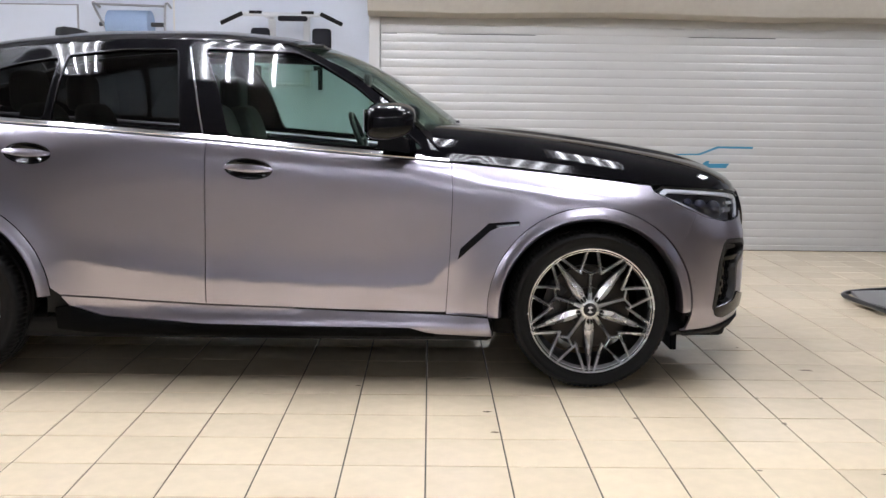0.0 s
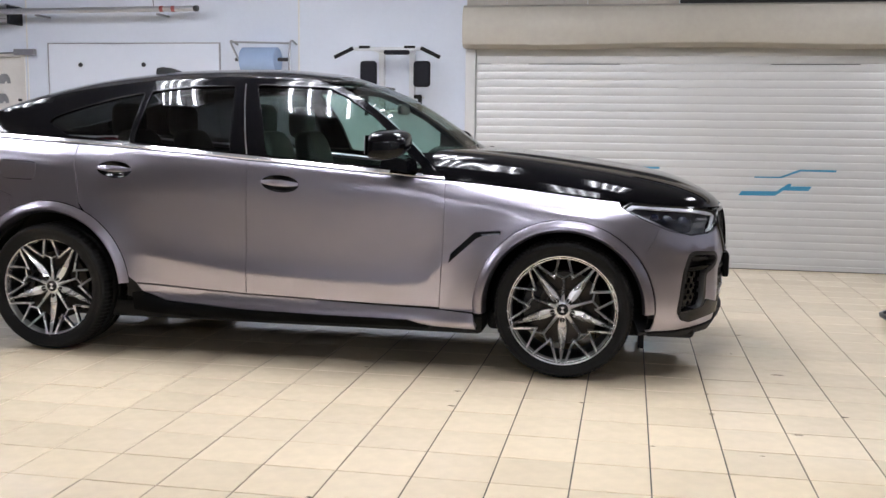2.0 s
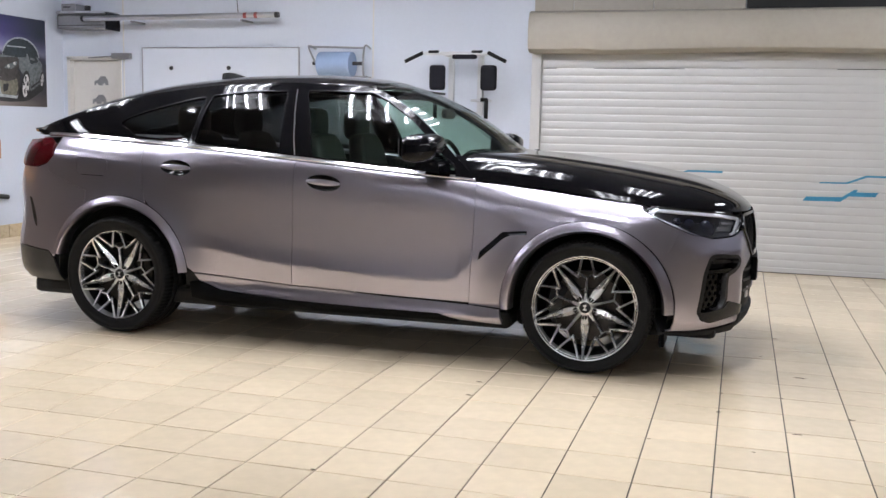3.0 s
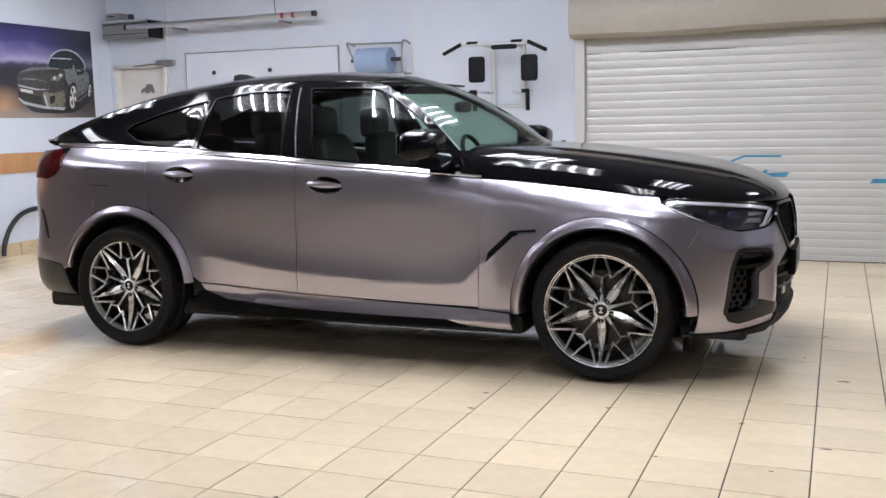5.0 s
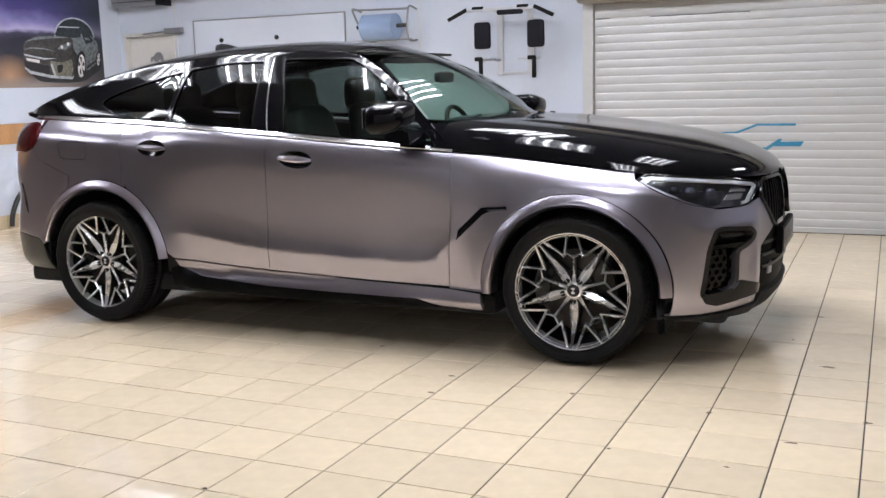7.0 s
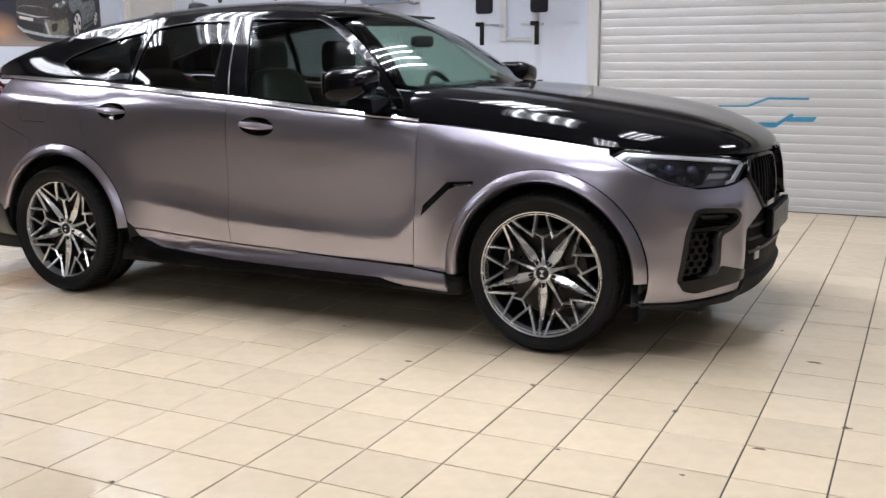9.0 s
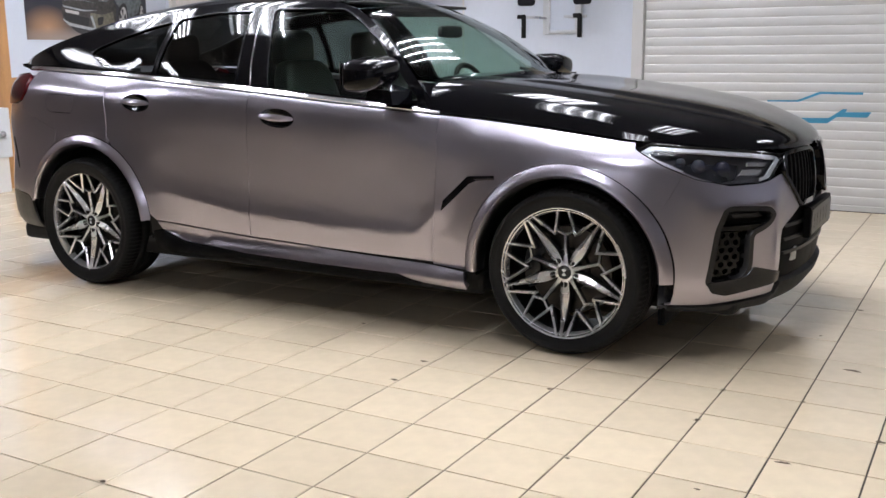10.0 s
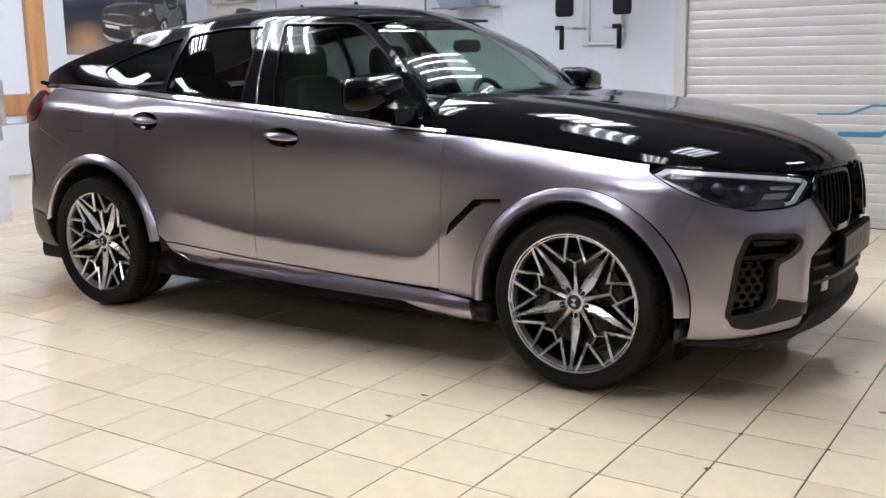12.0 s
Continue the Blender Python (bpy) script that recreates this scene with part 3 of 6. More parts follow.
def awning_tube():
    t = thing("awning_tube", "long grey aluminium tube with red mark under the ceiling", "tube")
    a, b = Vector((-6.60, 3.62, 2.498)), Vector((-4.16, 3.66, 2.518))
    k = bmesh.new()
    rod(k, a, b, 0.030, 24)
    auto_smooth(part("tube", k, "alu", t))
    d = (b - a).normalized()
    for s, e, m in ((-0.012, 0.03, "trim_black"), (-2.46, -2.425, "trim_black"), (-0.39, -0.35, "red"), (-0.26, -0.22, "red")):
        k = bmesh.new()
        rod(k, b + d * s, b + d * e, 0.0312, 24)
        auto_smooth(part("band" if m == "red" else "end_cap", k, m, t))
    part("cord", pipe([(-4.62, 3.655, 2.54), (-4.65, 3.66, 2.8), (-4.72, 3.68, TOP - 0.002)], 0.004, 6), "hose", t, "thin dark hanging cord")
    for x in (-6.0, -4.6):
        k = boxes((x, 3.66, 2.455, x + 0.03, Y1, 2.475), bevel=0.003)
        part("bracket", k, "grey_metal", t, "", False)
    return t


awning_tube()


def wall_unit():
    u = thing("wall_heater", "grey box unit with fittings high on the wall", "heater")
    part("body", boxes((-7.0, 3.67, 2.39, -6.33, Y1, 2.56), bevel=0.015), "grey_metal", u, "", False)
    for z in (2.425, 2.535):
        part("groove", boxes((-6.985, 3.6675, z, -6.345, 3.672, z + 0.008)), "trim_black", u, "dark groove across the casing", False)
    part("end_cap", boxes((-6.338, 3.665, 2.375, -6.312, Y1, 2.575), bevel=0.006), "trim_metal", u, "dark end cap", False)
    part("slot", boxes((-6.93, 3.6985, 2.635, -6.83, 3.7005, 2.65)), "trim_black", u, "dark slot in the terminal box", False)
    part("cover", boxes((-6.99, 3.65, 2.563, -6.34, Y1, 2.59), bevel=0.004), "alu", u, "", False)
    part("terminal_box", boxes((-6.96, 3.7, 2.592, -6.76, Y1, 2.68), bevel=0.008), "grey_metal", u, "", False)
    k = bmesh.new()
    rod(k, (-6.64, 3.76, 2.592), (-6.64, 3.76, 2.66), 0.035, 16)
    part("fitting", k, "trim_black", u)
    return u


wall_unit()


def pull_up_bar():
    g = thing("pull_up_station", "white wall-mounted pull-up bar with black pads and grips", "gym equipment")
    y = 3.52
    for x, ux in ((-2.268, -2.22), (-1.724, -1.90)):
        part("upright", boxes((ux - 0.03, Y1 - 0.05, 1.47, ux + 0.03, Y1, 2.14), bevel=0.006), "white_metal", g, "", False)
        part("bracket_arm", boxes((ux - 0.022, y, 2.075, ux + 0.022, Y1 - 0.04, 2.11), bevel=0.006), "white_metal", g, "", False)
        part("bracket_arm", boxes((min(x, ux) - 0.02, y + 0.06, 1.608, max(x, ux) + 0.02, y + 0.085, 1.632), bevel=0.005), "alu", g, "", False)
        part("bracket_arm", boxes((ux - 0.013, y + 0.085, 1.608, ux + 0.013, Y1 - 0.04, 1.632), bevel=0.005), "alu", g, "", False)
        part("arm_pad", boxes((x - 0.085, y - 0.02, 1.72, x + 0.085, y + 0.05, 1.975), bevel=0.03), "pad", g, "black padded arm rest", True)
        k = bmesh.new()
        rod(k, (x - 0.05, y + 0.07, 1.625), (x - 0.05, y - 0.02, 1.625), 0.017)
        part("grip_arm", k, "white_metal", g)
        k = bmesh.new()
        rod(k, (x - 0.07, y - 0.01, 1.625), (x + 0.0, y - 0.01, 1.625), 0.02)
        rod(k, (x - 0.012, y - 0.01, 1.635), (x - 0.012, y - 0.01, 1.435), 0.021)
        part("hand_grip", k, "foam", g, "black foam hand grip")
    part("cross_bar", pipe([(-2.43, y, 2.09), (-1.71, y, 2.09)], 0.018), "white_metal", g)
    part("lower_bar", pipe([(-2.22, Y1 - 0.03, 1.49), (-1.90, Y1 - 0.03, 1.49)], 0.016), "white_metal", g)
    part("back_pad", boxes((-2.11, y - 0.02, 2.035, -1.85, y + 0.04, 2.085), bevel=0.018), "pad", g, "black back pad", True)
    for s, x in ((-1, -2.42), (1, -1.73)):
        k = bmesh.new()
        rod(k, (x, y - 0.01, 2.098), (x + s * 0.19, y - 0.02, 2.008), 0.019)
        part("slanted_grip", k, "foam", g, "slanted black foam grip")
        k = bmesh.new()
        rod(k, (x - s * 0.06, y - 0.005, 2.105), (x - s * 0.17, y - 0.005, 2.105), 0.017)
        part("top_grip", k, "foam", g, "short black foam grip")
    return g


pull_up_bar()

# wooden rail and post on the side wall
tagged(link("wall_rail", boxes((X0, -1.5, 0.89, X0 + 0.022, 1.49, 1.10), (X0, 1.69, 0.89, X0 + 0.022, 2.8, 1.10), bevel=0.004), "wood"), "varnished pine rail along the side wall", "wooden rail", "", "structure")
tagged(link("wooden_post", boxes((X0, 1.494, 0.0, X0 + 0.07, 1.686, 2.75), bevel=0.006), "wood"), "tall varnished pine post against the wall", "wooden post", "", "structure")


def clutter():
    h = thing("hose", "black rubber hose hanging down to the floor", "hose")
    part("hose_run", pipe([(X0 + 0.05, 2.85, 0.46), (X0 + 0.06, 2.55, 0.49), (X0 + 0.07, 2.30, 0.455), (X0 + 0.07, 2.13, 0.335), (X0 + 0.07, 2.03, 0.17), (X0 + 0.07, 2.0, 0.028)], 0.026), "hose", h)
    c = thing("storage_cabinet", "low white cabinet with a round knob", "cabinet", at=(X0 + 0.26, 1.22, 0.02))
    part("body", boxes((-0.25, -0.24, 0.32, 0.02, 0.24, 0.80), bevel=0.006), "white_metal", c, "", False)
    part("plinth", boxes((-0.25, -0.22, -0.02, -0.02, 0.22, 0.318)), "door_paint", c, "", False)
    k = bmesh.new()
    rod(k, (0.02, 0.14, 0.55), (0.05, 0.14, 0.55), 0.028, 18)
    part("knob", k, "grey_metal", c)
    b = thing("speckled_board", "grey speckled board leaning on the wall", "board", at=(X0 + 0.05, 1.08, 0.82))
    part("board", boxes((0, -0.08, 0.0, 0.03, 0.08, 0.42), bevel=0.003), "speckle", b, "", False)
    s = thing("scraper", "thin scraper with dark red handle standing upright", "tool", at=(X0 + 0.10, 1.39, 0.82))
    k = bmesh.new()
    rod(k, (0, 0, 0.0), (0, 0, 0.13), 0.016)
    part("handle", k, "red", s, "dark red handle")
    k = bmesh.new()
    rod(k, (0, 0, 0.13), (0, 0, 0.30), 0.006)
    part("shaft", k, "wood", s)
    p = thing("white_panel", "narrow white panel standing on the floor", "panel", at=(X0 + 0.75, 0.62, 0))
    part("board", boxes((-0.02, -0.12, 0.0, 0.02, 0.06, 0.72), bevel=0.004), "white_metal", p, "", False)
    m = thing("floor_plate", "grey metal plate with dark rim on low feet", "plate", at=(2.52, 0.95, 0))
    out = [(-0.38, 0.05), (-0.30, 0.42), (0.5, 0.55), (0.6, -0.45), (-0.22, -0.42)]
    k = bmesh.new()
    f = k.faces.new([k.verts.new((x, yy, 0.035)) for x, yy in out])
    e = bmesh.ops.extrude_face_region(k, geom=[f])
    bmesh.ops.translate(k, verts=[v for v in e["geom"] if isinstance(v, bmesh.types.BMVert)], vec=(0, 0, 0.02))
    bmesh.ops.recalc_face_normals(k, faces=k.faces)
    part("top_plate", k, "grey_metal", m, "", False)
    rim = pipe([(x * 1.01, yy * 1.01, 0.045) for x, yy in out], 0.016, 8, True)
    part("rim", rim, "trim_black", m, "dark rubber rim")
    for x, yy in ((-0.2, -0.3), (-0.2, 0.3), (0.4, -0.3), (0.4, 0.35)):
        k = bmesh.new()
        rod(k, (x, yy, 0.0), (x, yy, 0.034), 0.03)
        part("foot", k, "trim_black", m)


clutter()


def ceiling_light(at):
    c = thing("ceiling_light", "lit ceiling fixture with four fluorescent tubes", "ceiling light", "ceiling lights", at)
    part("housing", boxes((-0.33, -0.64, 0.03, 0.33, 0.64, 0.08), bevel=0.004), "reflector", c, "", False)
    for s in ((-0.33, -0.64, -0.02, -0.32, 0.64, 0.03), (0.32, -0.64, -0.02, 0.33, 0.64, 0.03), (-0.319, -0.64, -0.02, 0.319, -0.63, 0.03), (-0.319, 0.63, -0.02, 0.319, 0.64, 0.03)):
        part("rim", boxes(s), "white_metal", c, "", False)
    for x in (-0.225, -0.075, 0.075, 0.225):
        k = bmesh.new()
        rod(k, (x, -0.6, 0.0), (x, 0.6, 0.0), 0.013, 8)
        part("tube", k, "tube", c, "glowing fluorescent tube")
    return c


LIGHT_Z = TOP - 0.08
fixture = ceiling_light((-1.85, -0.46, LIGHT_Z))
# (3.2, 1.9), (-5.9, -2.6), (0.2, -2.5) are extra fixtures added to brighten shutter and floor
for x, y in ((-4.45, -0.46), (-3.15, -0.46), (-0.55, -0.46), (0.65, -0.46), (-4.9, 1.0), (-2.25, 1.0), (-0.98, 1.0), (3.2, 1.9), (-5.9, -2.6), (0.2, -2.5), (-2.4, -9.2), (-0.7, -8.6), (0.8, -8.6)):
    copy_thing(fixture, pose(x, y, LIGHT_Z))

# ---------------------------------------------------------------- the car's surfaces
# x forward with the front axle at 0, the near side at negative y, floor at z = 0


def curve(points):
    """Smooth monotone curve through a few (x, value) pairs."""
    xs, ys = np.array([p[0] for p in points], float), np.array([p[1] for p in points], float)
    h, d = np.diff(xs), np.diff(ys) / np.diff(xs)
    m = np.zeros(len(xs))
    m[0], m[-1] = d[0], d[-1]
    for i in range(1, len(xs) - 1):
        if d[i - 1] * d[i] > 0:
            w1, w2 = 2 * h[i] + h[i - 1], h[i] + 2 * h[i - 1]
            m[i] = (w1 + w2) / (w1 / d[i - 1] + w2 / d[i])

    def f(x):
        x = min(max(x, xs[0]), xs[-1])
        i = min(int(np.searchsorted(xs, x, side="right")) - 1, len(h) - 1)
        t = (x - xs[i]) / h[i]
        return float((1 + 2 * t) * (1 - t) ** 2 * ys[i] + t * (1 - t) ** 2 * h[i] * m[i] + t * t * (3 - 2 * t) * ys[i + 1] + t * t * (t - 1) * h[i] * m[i + 1])

    return f


def ease(a, b, x):
    t = min(max((x - a) / (b - a), 0), 1)
    return t * t * (3 - 2 * t)


def slope_soft(t):
    """A straight ramp from 0 to 1 with slightly rounded ends."""
    return sum(min(max(t + k, 0.0), 1.0) for k in (-0.08, 0.0, 0.08)) / 3


def plan_table(a, b, n, count=200):
    """Arc length along a rounded plan corner against its normalised x and y."""
    rows, last, s = [], None, 0.0
    for k in range(count + 1):
        q = math.pi / 2 * k / count
        X, Y = math.sin(q) ** (2 / n), math.cos(q) ** (2 / n) if k < count else 0.0
        if last:
            s += math.hypot((X - last[0]) * a, (Y - last[1]) * b)
        rows.append((s, X, Y))
        last = (X, Y)
    return np.array(rows)


FX, RX = 0.15, -3.2
FRONT, REAR = plan_table(0.715, 0.93, 2.4), plan_table(0.9, 0.93, 2.8)
U_FRONT, U_REAR = FX + FRONT[-1, 0], RX - REAR[-1, 0]
belt = curve([(-4.15, 1.235), (-3.5, 1.235), (-3.0, 1.212), (-2.4, 1.178), (-1.75, 1.13), (-1.2, 1.085), (-0.65, 1.042), (-0.3, 1.01), (0, 0.978), (0.29, 0.946), (0.5, 0.93), (0.8, 0.90), (0.95, 0.885)])
nose = curve([(0.2, 0.80), (0.3, 0.87), (0.45, 0.89), (0.6, 0.89), (0.75, 0.885), (0.85, 0.87), (0.92, 0.84), (1.0, 0.77)])
tail = curve([(0.25, -3.98), (0.35, -4.08), (0.5, -4.10), (0.75, -4.05), (0.9, -4.06), (1.05, -4.02), (1.24, -3.97)])
roll_depth = curve([(-4.2, 0.11), (-3.2, 0.17), (-2.75, 0.125), (-2.3, 0.06), (-1.9, 0.05), (-1.0, 0.05), (-0.55, 0.075), (-0.2, 0.13), (0.3, 0.14), (0.9, 0.13)])
roll_size = curve([(-4.2, 0.09), (-3.2, 0.125), (-2.75, 0.10), (-2.3, 0.05), (-1.9, 0.04), (-1.0, 0.038), (-0.55, 0.06), (-0.2, 0.108), (0.3, 0.115), (0.9, 0.11)])
valley = curve([(-2.6, 0.60), (-2.25, 0.564), (-1.79, 0.506), (-1.35, 0.483), (-0.9, 0.474), (-0.78, 0.482), (-0.66, 0.576), (-0.47, 0.763)])
WHEEL_R, AXLES = 0.372, (0.0, -2.975)


def half_width(x, z):
    d = max(belt(x) - z, -0.02)
    fore, aft = ease(-0.64, -0.40, x), 1 - ease(-2.95, -2.5, x)
    w = 0.946 - (1 - fore - aft) * roll_depth(x) * math.exp(-d / roll_size(x))
    w -= fore * 1.22 * 0.018 * math.log1p(math.exp((0.075 - d) / 0.018)) + aft * 1.38 * 0.024 * math.log1p(math.exp((0.085 - d) / 0.024))
    w -= 0.30 * max(0.0, 0.34 - z)
    fade = ease(-2.55, -2.2, x) * (1 - ease(-0.75, -0.5, x))
    if fade:
        s = max(0.97 - z, 0.0)
        w -= fade * 0.036 * s * s / (s + 0.1)
        for k in (-0.009, 0.0, 0.009):
            e = z - valley(x) + k
            w += fade / 3 * (0.022 * math.exp(-e / 0.10) if e > 0 else 0.022 + 0.06 * e)
    for cx in AXLES:
        rr = math.hypot(x - cx, z - WHEEL_R)
        w += 0.026 * math.exp(-((rr - 0.44) / 0.12) ** 2) * ease(0.15, 0.4, z)
    return w


def shell(u, z):
    """The lower body: u runs along the side and on round the nose and the tail."""
    if u > FX:
        s = min(u - FX, FRONT[-1, 0])
        X, Y = np.interp(s, FRONT[:, 0], FRONT[:, 1]), np.interp(s, FRONT[:, 0], FRONT[:, 2])
        x = FX + (nose(z) - FX) * X
        crease = 0.69 + 0.09 * (1 - ease(0.38, 0.64, u))
        ledge = (0.026 - 0.030 * slope_soft((z - crease) / 0.105)) * ease(0.40, 0.64, u) * (1 - ease(0.92, 1.03, u))
        side = math.hypot(X ** 1.4, Y ** 1.4)
        return Vector((x + ledge * X ** 1.4 / side, -half_width(x, z) * Y - ledge * Y ** 1.4 / side, z))
    elif u < RX:
        s = min(RX - u, REAR[-1, 0])
        X, Y = np.interp(s, REAR[:, 0], REAR[:, 1]), np.interp(s, REAR[:, 0], REAR[:, 2])
        x = RX + (tail(z) - RX) * X
    else:
        x, Y = u, 1.0
    return Vector((x, -half_width(x, z) * Y, z))


def belt_at(u):
    """Height of the belt line at u round the body."""
    z = 1.0
    for _ in range(4):
        z = belt(shell(u, z)[0])
    return z


def edge_width(x):
    """Half width of the body at the belt line."""
    z = belt(x)
    if x > FX:
        X = min((x - FX) / (nose(z) - FX), 1.0)
        Y = float(np.interp(X, FRONT[:, 1], FRONT[:, 2]))
    elif x < RX:
        X = min((x - RX) / (tail(z) - RX), 1.0)
        Y = float(np.interp(X, REAR[:, 1], REAR[:, 2]))
    else:
        Y = 1.0
    return half_width(x, z) * Y


hood_ridge = curve([(-0.95, 1.225), (-0.65, 1.207), (-0.5, 1.194), (-0.2, 1.165), (0.22, 1.118), (0.54, 1.06), (0.70, 1.008), (0.80, 0.957), (0.875, 0.89)])


def hood(x, s):
    """The bonnet: s from -1 (near edge) to 1 across. A soft crown with a raised middle and rounded shoulders, fuller at the windscreen."""
    ye, z0 = edge_width(x), belt(x)
    a = abs(s)
    rise = max(hood_ridge(x) - z0, 0.0)
    full = 1 - ease(-0.35, 0.55, x)
    fall = full * (0.68 * a ** 6.5 + 0.32 * a ** 24) + (1 - full) * (0.32 * a ** 2.2 + 0.41 * a ** 5.5 + 0.27 * a ** 24)
    dome = 0.011 * ease(-0.62, -0.3, x) * (1 - ease(0.45, 0.8, x))
    z = z0 + rise * (1 - fall) + dome * (1 - ease(0.50, 0.60, a)) - dome * 0.6 * (1 - ease(0.0, 0.5, a))
    return Vector((x, ye * s, z))


roof_line = curve([(-4.02, 1.255), (-3.9, 1.30), (-3.6, 1.425), (-3.29, 1.535), (-2.81, 1.632), (-2.36, 1.672), (-1.94, 1.678), (-1.5, 1.648), (-1.3, 1.60), (-1.15, 1.548), (-1.0, 1.48), (-0.78, 1.345), (-0.58, 1.205), (-0.5, 1.15)])
FRAME_TOP = [(-3.98, 1.237), (-3.7, 1.30), (-3.3, 1.42), (-2.9, 1.525), (-2.4, 1.585), (-1.9, 1.605), (-1.5, 1.59), (-1.36, 1.56), (-1.2, 1.485), (-1.0, 1.355), (-0.8, 1.185), (-0.69, 1.075)]
frame_top = curve(FRAME_TOP)


def green(x, v):
    """The greenhouse: v from 0 at the belt over the side's upper edge at 0.5 to 1 at the roof's middle.
    The side leans in as one even barrel; the roof and the screens span between the two upper edges."""
    b, z0, zt = edge_width(x) - 0.012, belt(x) + 0.004, roof_line(x)
    zs = max(frame_top(x), z0 + 0.002)
    lean = lambda h: 0.30 * h + 0.97 * h * h
    if v < 0.5:
        h = (zs - z0) * 2 * v
        return Vector((x, -(b - lean(h)), z0 + h))
    w, ys = 2 * v - 1, b - lean(zs - z0)
    zt = max(zt, zs + 0.004)
    mid = (ys * 0.62, zs + (zt - zs) * 0.86)
    k = ((1 - w) ** 2, 2 * w * (1 - w), w * w)
    return Vector((x, -(k[0] * ys + k[1] * mid[0]), k[0] * zs + k[1] * mid[1] + k[2] * zt))


def green_at(x, z):
    """The greenhouse point of the near side at x and height z."""
    lo, hi = 0.0, 1.0
    for _ in range(26):
        mid = (lo + hi) / 2
        if green(x, mid)[2] < z:
            lo = mid
        else:
            hi = mid
    return green(x, lo)

# ---------------------------------------------------------------- panel building
from mathutils.geometry import delaunay_2d_cdt


def inside(p, poly):
    x, y = p
    hit = False
    for (x0, y0), (x1, y1) in zip(poly, poly[1:] + poly[:1]):
        if (y0 > y) != (y1 > y) and x < (x1 - x0) * (y - y0) / (y1 - y0) + x0:
            hit = not hit
    return hit


def resample(poly, step):
    out = []
    for a, b in zip(poly, poly[1:] + poly[:1]):
        n = max(1, round(math.dist(a, b) / step))
        out += [(a[0] + (b[0] - a[0]) * k / n, a[1] + (b[1] - a[1]) * k / n) for k in range(n)]
    return out


def inset(poly, d):
    """Moves an outline inwards by d."""
    if not d:
        return poly
    area = sum(a[0] * b[1] - b[0] * a[1] for a, b in zip(poly, poly[1:] + poly[:1]))
    s = 1 if area > 0 else -1
    out = []
    n = len(poly)
    for i in range(n):
        a, b, c = Vector(poly[i - 1]), Vector(poly[i]), Vector(poly[(i + 1) % n])
        e, f = (b - a), (c - b)
        if e.length < 1e-7 or f.length < 1e-7:
            out.append(tuple(b))
            continue
        n1, n2 = Vector((-e[1], e[0])).normalized(), Vector((-f[1], f[0])).normalized()
        m = n1 + n2
        m = m / max(m.length_squared, 0.5) * 2
        out.append(tuple(b + s * d * m))
    return out


